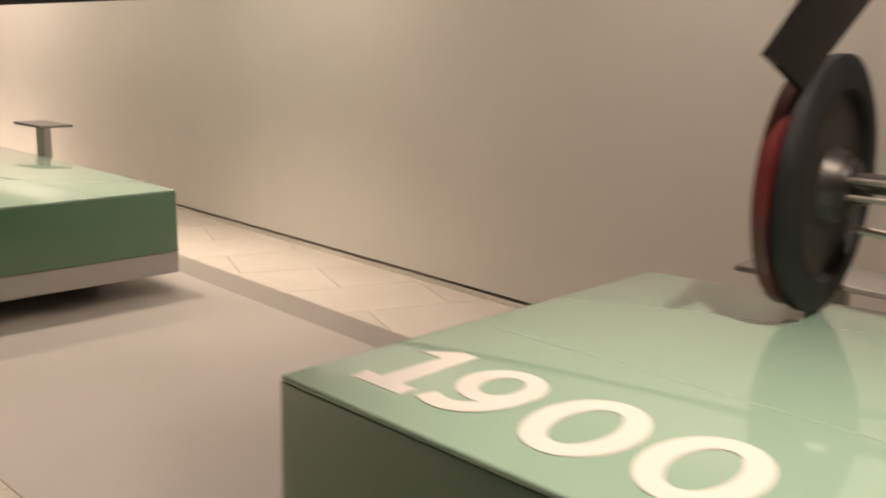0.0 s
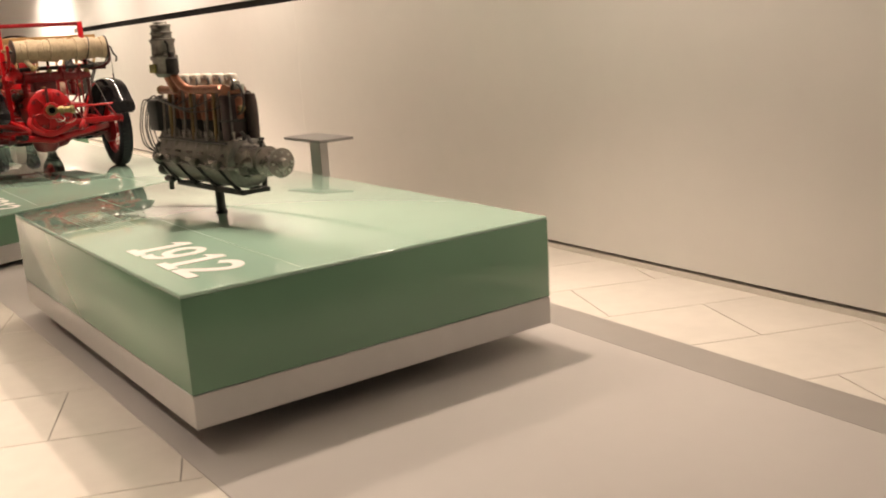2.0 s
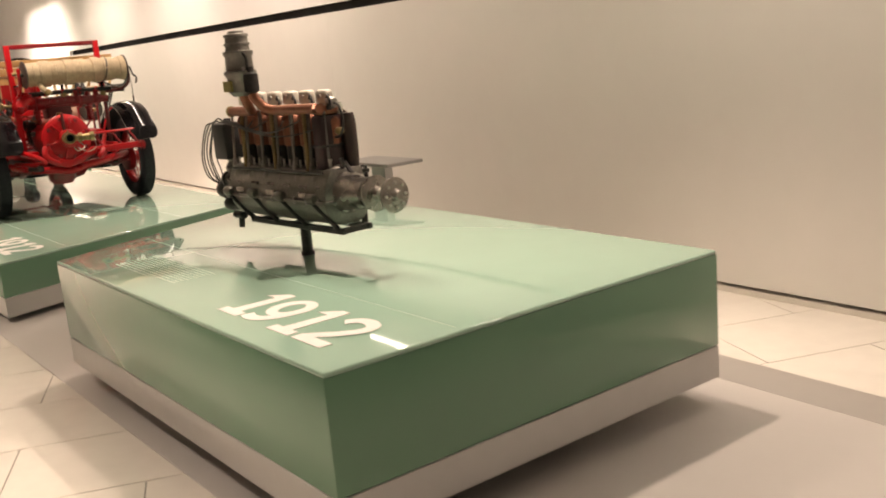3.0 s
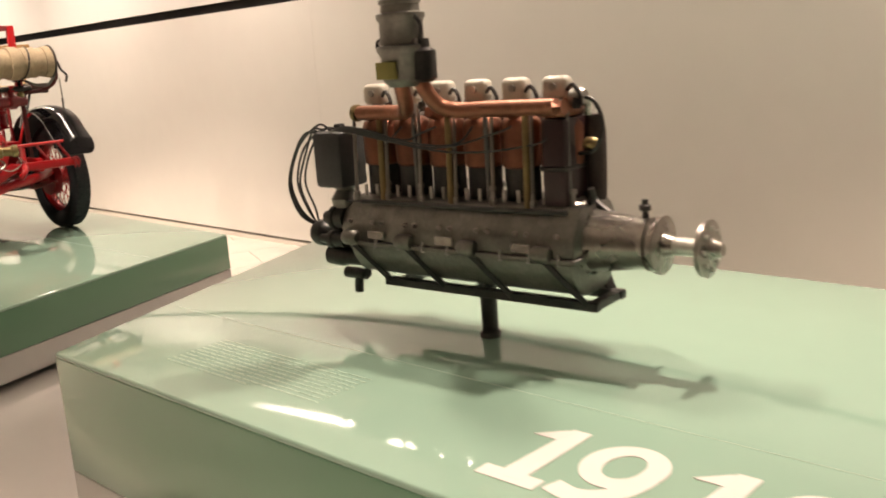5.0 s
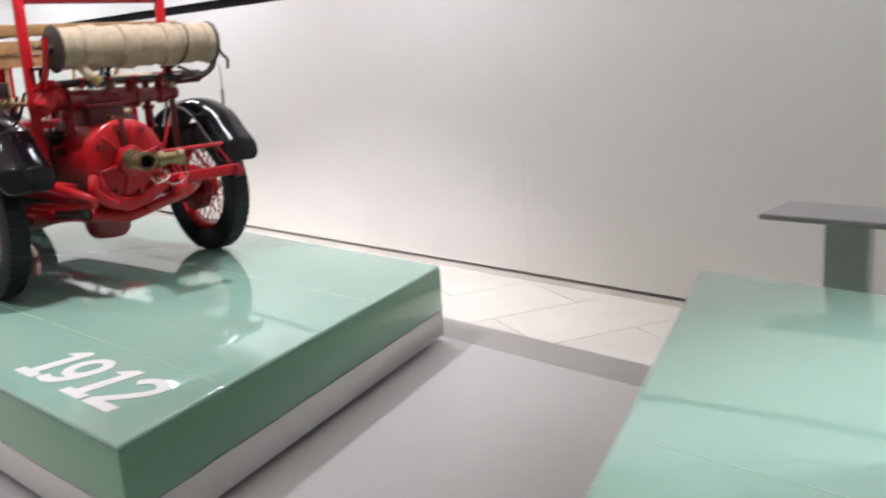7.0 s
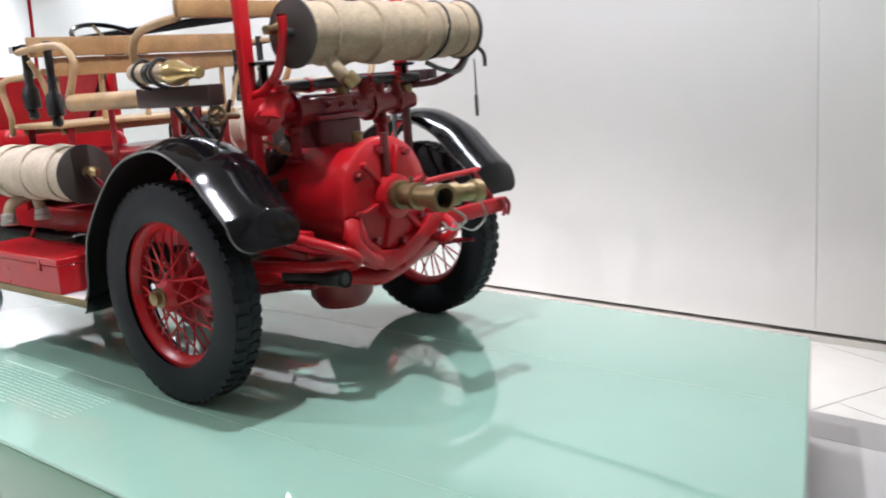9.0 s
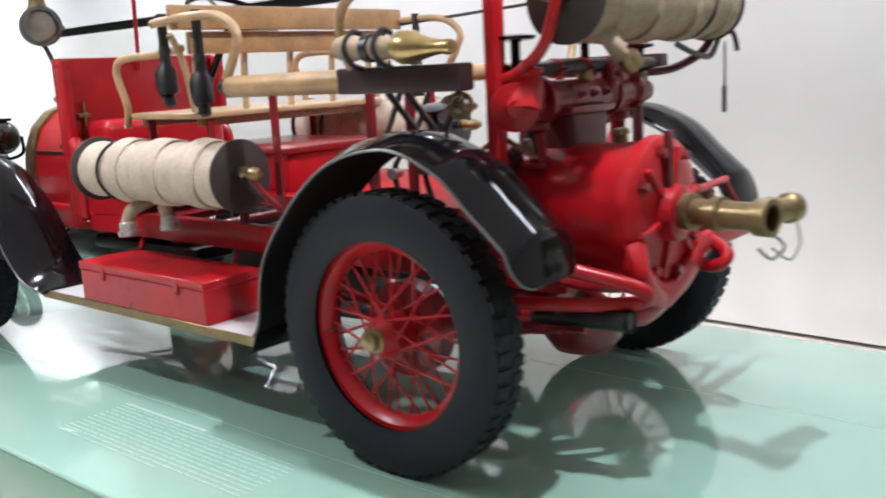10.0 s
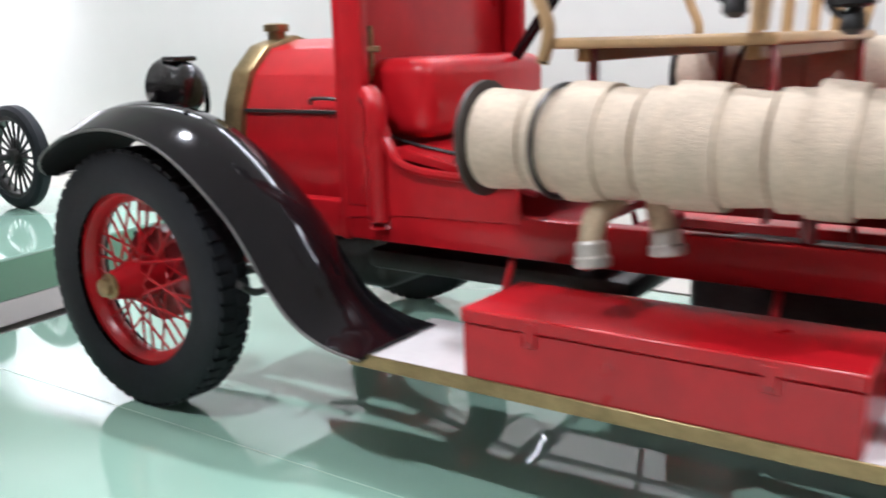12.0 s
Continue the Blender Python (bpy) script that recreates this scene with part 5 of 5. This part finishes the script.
    add("rear_cross_member", tube(N(), [(0.80, 6.90, 0.87), (0.98, 6.68, 0.83), (1.12, 6.56, 0.82), (1.24, 6.53, 0.80), (1.44, 6.55, 0.84), (1.66, 6.64, 0.86), (1.90, 6.90, 0.87)], 0.036, 12), M_RED, "curved red rear cross member")
    add("tail_bar", box(N(), 1.42, 1.95, 6.455, 6.495, 0.935, 0.995, 0.008, 2), M_RED)
    add("tail_tube", rod(N(), (1.38, 6.50, 1.12), (1.94, 6.56, 1.115), 0.013, None, 10), M_RED)
    for x in (1.56, 1.74, 1.90):
        add("tail_brace", rod(N(), (x, 6.49, 0.985), (x - 0.07, 6.53, 1.115), 0.010, None, 8), M_DEEPRED)
    for mx in (lambda x: x, lambda x: 2.47 - x):
        add("strut", tube(N(), [(mx(0.76), 6.86, 1.075), (mx(0.88), 6.58, 1.00), (mx(0.955), 6.40, 0.948), (mx(0.985), 6.41, 0.905), (mx(0.93), 6.52, 0.895), (mx(0.82), 6.75, 0.90)], 0.021, 10), M_RED)
        add("strut", tube(N(), [(mx(0.86), 6.72, 0.99), (mx(0.95), 6.58, 0.94), (mx(1.04), 6.50, 0.92)], 0.015, 8), M_DEEPRED)
    for dx in (0, 0.03):
        add("tow_hook", tube(N(), [(1.88 + dx, 6.47, 0.98), (1.90 + dx, 6.45, 0.99), (1.915 + dx, 6.44, 0.96), (1.90 + dx, 6.44, 0.92)], 0.008, 8), M_DEEPRED)
    add("axle_sump", lathe(N(), (1.20, 6.72, 0.665), (0, 0, 1), [(0, 0.03), (0.01, 0.09), (0.05, 0.12), (0.12, 0.13)], 20), M_DEEPRED)
    add("exhaust_pipe", tube(N(), [(1.12, 8.6, 0.74), (1.02, 7.8, 0.72), (0.93, 7.2, 0.78), (0.93, 6.85, 0.835), (0.945, 6.42, 0.858)], 0.030, 12), M_DARKSTEEL, "dark exhaust pipe")
    add("exhaust_mouth", lathe(N(), (0.9445, 6.428, 0.858), (0.03, -1, 0.05), [(0, 0.031), (0.012, 0.031), (0.012, 0.024), (0.006, 0.022)], 16), M_LINING)
    add("gearbox", box(N(), 1.12, 1.46, 7.75, 8.35, 0.66, 0.92, 0.04, 3), M_DARKSTEEL)
    add("propeller_shaft", rod(N(), (1.29, 7.75, 0.80), (1.29, 7.1, 0.81), 0.03, None, 12), M_DARKSTEEL)
    add("sump", box(N(), 1.13, 1.45, 9.25, 9.70, 0.70, 0.98, 0.05, 3), M_DARKSTEEL)
    add("under_tray", box(N(), 1.03, 1.55, 8.45, 9.25, 0.80, 0.86, 0.02, 2), M_DARKSTEEL)
    for y in (6.70, 7.55, 8.55, 9.45):
        add("cross_tube", rod(N(), (1.0, y, 0.91), (1.58, y, 0.91), 0.03, None, 10), M_DEEPRED)
    return t


fire_engine()

# ---------------------------------------------------------------- years on the plinths, information desks, neighbours


def year(places, at, label):
    """Bold slab numerals in a row: (figure, where it starts) in metres along the row."""
    ob = thing("year_lettering", label, "lettering", at)
    layer = [0.0]

    def plate(poly):
        layer[0] += 0.00015
        prism(bm, poly, -0.0012, layer[0])

    def ring(cx, cy, ax, ay, bx, by):
        layer[0] += 0.00015
        n, z = 48, layer[0]
        at_angle = lambda rx, ry, h, k: bm.verts.new((cx + rx * math.cos(2 * math.pi * k / n), cy + ry * math.sin(2 * math.pi * k / n), h))
        rows = [[at_angle(rx, ry, h, k) for k in range(n)] for rx, ry, h in ((ax, ay, -0.0012), (ax, ay, z), (bx, by, z), (bx, by, -0.0012))]
        for q, w in zip(rows, rows[1:]):
            for k in range(n):
                bm.faces.new((q[k], q[(k + 1) % n], w[(k + 1) % n], w[k]))

    def stroke(points, width):
        layer[0] += 0.00015
        pts, z = smooth_path([(x, y, 0) for x, y in points], 6), layer[0]
        edge = []
        for i, p in enumerate(pts):
            d = (pts[min(i + 1, len(pts) - 1)] - pts[max(i - 1, 0)]).normalized()
            side = Vector((-d.y, d.x, 0)) * width / 2
            edge.append((bm.verts.new(p + side + Vector((0, 0, z))), bm.verts.new(p - side + Vector((0, 0, z)))))
        for (p, q), (r, w) in zip(edge, edge[1:]):
            bm.faces.new((q, w, r, p))

    for figure, u in places:
        bm = bmesh.new()
        if figure == "1":
            plate([(u, 0), (u + 0.157, 0), (u + 0.157, 0.048), (u, 0.048)])
            plate([(u + 0.046, 0.02), (u + 0.113, 0.02), (u + 0.113, 0.30), (u + 0.06, 0.30)])
            plate([(u - 0.008, 0.232), (u + 0.06, 0.232), (u + 0.075, 0.30), (u + 0.045, 0.283)])
        elif figure == "9":
            ring(u + 0.095, 0.196, 0.097, 0.106, 0.044, 0.060)
            stroke([(u + 0.165, 0.205), (u + 0.158, 0.125), (u + 0.125, 0.060), (u + 0.07, 0.032), (u + 0.008, 0.045)], 0.054)
        elif figure == "2":
            plate([(u, 0), (u + 0.195, 0), (u + 0.195, 0.052), (u, 0.052)])
            stroke([(u + 0.012, 0.222), (u + 0.045, 0.265), (u + 0.10, 0.276), (u + 0.155, 0.250), (u + 0.160, 0.195), (u + 0.115, 0.125), (u + 0.065, 0.075), (u + 0.03, 0.036)], 0.054)
        else:
            ring(u + 0.11, 0.152, 0.113, 0.157, 0.056, 0.104)
        part("numeral", bm, M_DIGIT, ob, smooth=False)
    return ob


def on_top(x, y, z, turn):
    return Matrix.Translation((x, y, z + 0.0015)) @ Matrix.Rotation(radians(turn), 4, "Z")


NINETEEN_TWELVE = [("1", 0), ("9", 0.167), ("1", 0.412), ("2", 0.596)]
year(NINETEEN_TWELVE, on_top(0.127, 1.022, B_TOP, -90), "white numerals 1912 on the tall green plinth")
year(NINETEEN_TWELVE, on_top(0.187, 5.665, C_TOP, -90), "white numerals 1912 on the low green plinth")
year([("1", 0), ("9", 0.18), ("0", 0.415), ("0", 0.667)], on_top(0.055, -4.112, A_TOP, -90) @ Matrix.Diagonal((1.06, 1.05, 1, 1)), "white numerals 1900 on the green plinth")


def caption(x0, y0, z, length, rows, pitch, seed, heading, label):
    """Rows of unreadable print on a plinth top: plain bars of its size."""
    rng, bm = random.Random(seed), bmesh.new()
    if heading:
        box(bm, x0 + 0.012, x0 + 0.026, y0 - 0.47, y0, z + 0.0004, z + 0.0012)
    for r in range(rows):
        x, y = x0 - r * pitch, y0
        end = y0 - length * (1 if r < rows - 1 else 0.6)
        while y > end:
            w = rng.uniform(0.02, 0.07)
            box(bm, x - 0.0028, x + 0.0028, max(y - w, end), y, z + 0.0004, z + 0.0010)
            y -= w + 0.009
    return single("caption_lettering", bm, M_PRINT, label, "lettering", smooth=False)


caption(0.40, 2.36, B_TOP, 0.72, 11, 0.022, 5, False, "fine rows of white print on the tall plinth")
caption(0.50, 8.23, C_TOP, 0.95, 12, 0.022, 9, True, "fine rows of white print on the low plinth")


def info_desk(x, y, label):
    ob = thing("information_desk", label, "information stand", pose(x, y, FLOOR))
    h = 0.87 - FLOOR
    part("panel", box(bmesh.new(), -0.155, 0.155, -0.30, 0.30, h - 0.024, h, 0.004, 1), M_DESK, ob, "grey reading panel")
    part("stem", box(bmesh.new(), -0.035, 0.035, -0.085, 0.085, 0.008, h - 0.023, 0.003, 1), M_ALU, ob, "flat metal stem")
    part("foot", box(bmesh.new(), -0.15, 0.15, -0.2, 0.2, 0.004, 0.014, 0.002, 1), M_ALU, ob)
    return ob


info_desk(2.43, 3.12, "grey metal information desk standing behind the engine plinth")
info_desk(2.20, -4.40, "grey metal information desk standing behind the first plinth")


def small_wheel(parent, p, r, width, rim_mat, spokes=12):
    x, y, z = p
    t = lathe(bmesh.new(), (x - width / 2, y, z), (1, 0, 0), [(0, r * 0.80), (0, r * 0.93), (width * 0.2, r), (width * 0.8, r), (width, r * 0.93), (width, r * 0.80), (width * 0.8, r * 0.78), (width * 0.2, r * 0.78), (0, r * 0.80)], 48, caps=False)
    w = part("wheel", t, M_RUBBER, parent, "wheel with a black tyre")
    part("rim", lathe(bmesh.new(), (x - width * 0.4, y, z), (1, 0, 0), [(0, r * 0.80), (0, r * 0.72), (width * 0.8, r * 0.72), (width * 0.8, r * 0.80)], 40, caps=False), rim_mat, w)
    part("hub", lathe(bmesh.new(), (x - width * 0.6, y, z), (1, 0, 0), [(0, r * 0.08), (0.01, r * 0.16), (width * 1.2 - 0.01, r * 0.16), (width * 1.2, r * 0.08)], 20), rim_mat, w)
    for k in range(spokes):
        a = 2 * math.pi * k / spokes
        part("spoke", rod(bmesh.new(), (x, y + r * 0.12 * math.cos(a), z + r * 0.12 * math.sin(a)), (x, y + r * 0.75 * math.cos(a), z + r * 0.75 * math.sin(a)), r * 0.028, None, 8), rim_mat, w)
    return w


def electric_car():
    """The veteran car on the first plinth: only its front corner shows."""
    t = thing("veteran_car", "dark red veteran electric car with a disc front wheel", "car", pose(1.5, -5.0, A_TOP))
    inv = Matrix.Translation((-1.5, 5.0, -A_TOP))
    N = bmesh.new

    def add(name, bm, mat, label="", parent=None):
        ob = part(name, bm, mat, parent or t, label)
        if parent is None:
            ob.matrix_parent_inverse = inv
        return ob

    r, z = 0.385, A_TOP + 0.385
    turn = Matrix.Translation((1.47, -4.62, z)) @ Matrix.Rotation(radians(-87), 4, "Z")
    for name, bm, mat, lab in (
            ("tyre", lathe(N(), (-0.012, 0, 0), (1, 0, 0), [(0, 0.29), (0, 0.36), (0.012, r), (0.045, r), (0.06, 0.35), (0.06, 0.29), (0.03, 0.27), (0, 0.29)], 56, caps=False), M_RUBBER, "black tyre"),
            ("wheel_disc", lathe(N(), (-0.03, 0, 0), (1, 0, 0), [(0, 0.06), (0.004, 0.29), (0.05, 0.29), (0.055, 0.12), (0.10, 0.10), (0.11, 0.03)], 48), M_DARKSTEEL, "dark motor disc"),
            ("wheel_ring", lathe(N(), (-0.07, 0, 0), (1, 0, 0), [(0, 0.285), (0.002, 0.366), (0.008, 0.374), (0.048, 0.374), (0.054, 0.366), (0.055, 0.285)], 56, caps=False), M_OXBLOOD, "dark red ring"),
            ("axle_stub", lathe(N(), (0.06, 0, 0), (1, 0, 0), [(0, 0.09), (0.03, 0.085), (0.04, 0.05), (0.08, 0.045), (0.085, 0.02)], 20), M_DARKSTEEL, "dark axle stub")):
        bmesh.ops.transform(bm, matrix=turn, verts=bm.verts[:])
        add(name, bm, mat, lab)
    add("axle", rod(N(), (1.46, -4.72, z + 0.02), (1.46, -5.9, z + 0.02), 0.030, None, 12), M_DARKSTEEL)
    for dz in (0.03, -0.02):
        add("tie_rod", rod(N(), (1.41, -4.70, z + dz), (1.40, -5.9, z + dz), 0.009, None, 10), M_STEEL, "slim steel tie rod")
    add("spring_drum", lathe(N(), (1.62, -4.86, z + 0.10), (0, -1, 0), [(0, 0.04), (0.01, 0.06), (0.16, 0.06), (0.17, 0.04)], 20), M_SILVER)
    add("steering_arm", tube(N(), [(1.48, -4.72, z - 0.12), (1.5, -4.9, z - 0.13), (1.6, -5.3, z - 0.12)], 0.014, 8), M_STEEL, "steel steering arm")
    add("splash_guard", prism(N(), [(0, 0), (0.23, -0.09), (0.95, 0.33), (0.75, 0.55)], -0.012, 0.012, 0.003, 1, Matrix.Translation((0.94, -4.64, 1.68)) @ Matrix.Rotation(radians(90), 4, "X")), M_BLACK, "flat black splash guard")
    add("body", box(N(), 1.55, 2.0, -7.6, -5.2, A_TOP + 0.35, A_TOP + 0.62, 0.03, 3), M_DEEPRED, "dark red body")
    for x, y in ((1.62, -7.3), (2.02, -7.4)):
        w = small_wheel(t, (x, y, z), r, 0.08, M_DEEPRED)
        w.matrix_parent_inverse = inv
    return t


electric_car()


def light_car():
    """The light racing car on the far plinth: its rear wheel shows at the end."""
    t = thing("light_car", "small early racing car with thin black-tyred wheels", "car", pose(2.355, 14.8, D_TOP))
    inv = Matrix.Translation((-2.355, -14.8, -D_TOP))
    for x in (2.09, 2.62):
        for y in (13.72, 15.9):
            w = small_wheel(t, (x, y, D_TOP + 0.36), 0.36, 0.10, M_DARKSTEEL, 20)
            w.matrix_parent_inverse = inv
    N = bmesh.new
    for name, bm, mat in (("axle", rod(N(), (2.09, 13.72, D_TOP + 0.36), (2.62, 13.72, D_TOP + 0.36), 0.02), M_DARKSTEEL),
                          ("front_axle", rod(N(), (2.09, 15.9, D_TOP + 0.36), (2.62, 15.9, D_TOP + 0.36), 0.02), M_DARKSTEEL),
                          ("body", lathe(N(), (2.355, 13.9, D_TOP + 0.46), (0, 1, 0), [(0, 0.08), (0.3, 0.16), (1.2, 0.19), (1.9, 0.16), (2.1, 0.10)], 24), M_SILVER)):
        part(name, bm, mat, t).matrix_parent_inverse = inv
    return t


light_car()


# ---------------------------------------------------------------- stone tiles


def tiles():
    """Stone tiles of 0.62 by 1.2 m in a running bond, turned to the wall."""
    turn = Matrix.Translation((2.42, 0.136, FLOOR)) @ Matrix.Rotation(radians(-23.5), 4, "Z")
    L, W, gap = 1.2, 0.625, 0.006
    cell = bmesh.new()
    box(cell, gap / 2, L - gap / 2, gap / 2, W - gap / 2, -0.012, 0.0)
    data = mesh_of("stone_tile", cell)
    data.materials.append(M_TILE)
    far = bmesh.new()
    count = 0
    for j in range(-42, 46):
        for i in range(-24, 24):
            m = turn @ Matrix.Translation(((i + 0.5 * (j % 2) + 0.13) * L, j * W, 0))
            c = m @ Vector((L / 2, W / 2, 0))
            if not (-6.0 < c.x < wall_x(c.y) + 0.9 and Y0 < c.y < Y1):
                continue
            under = 0.75 < c.x < strip_right(c.y) - 0.85
            if under:
                continue
            if -2.6 < c.x and -5.0 < c.y < 14 and count < 300:
                ob = new("stone_tile", data)
                ob.parent = floor
                ob.matrix_world = m
                count += 1
            else:
                box(far, gap / 2, L - gap / 2, gap / 2, W - gap / 2, -0.012, 0.0, 0, 1, m)
    rest = part("stone_tiles_far", far, M_TILE, floor, "far stone tiles", smooth=False)
    rest["kind"] = "stuff"


tiles()
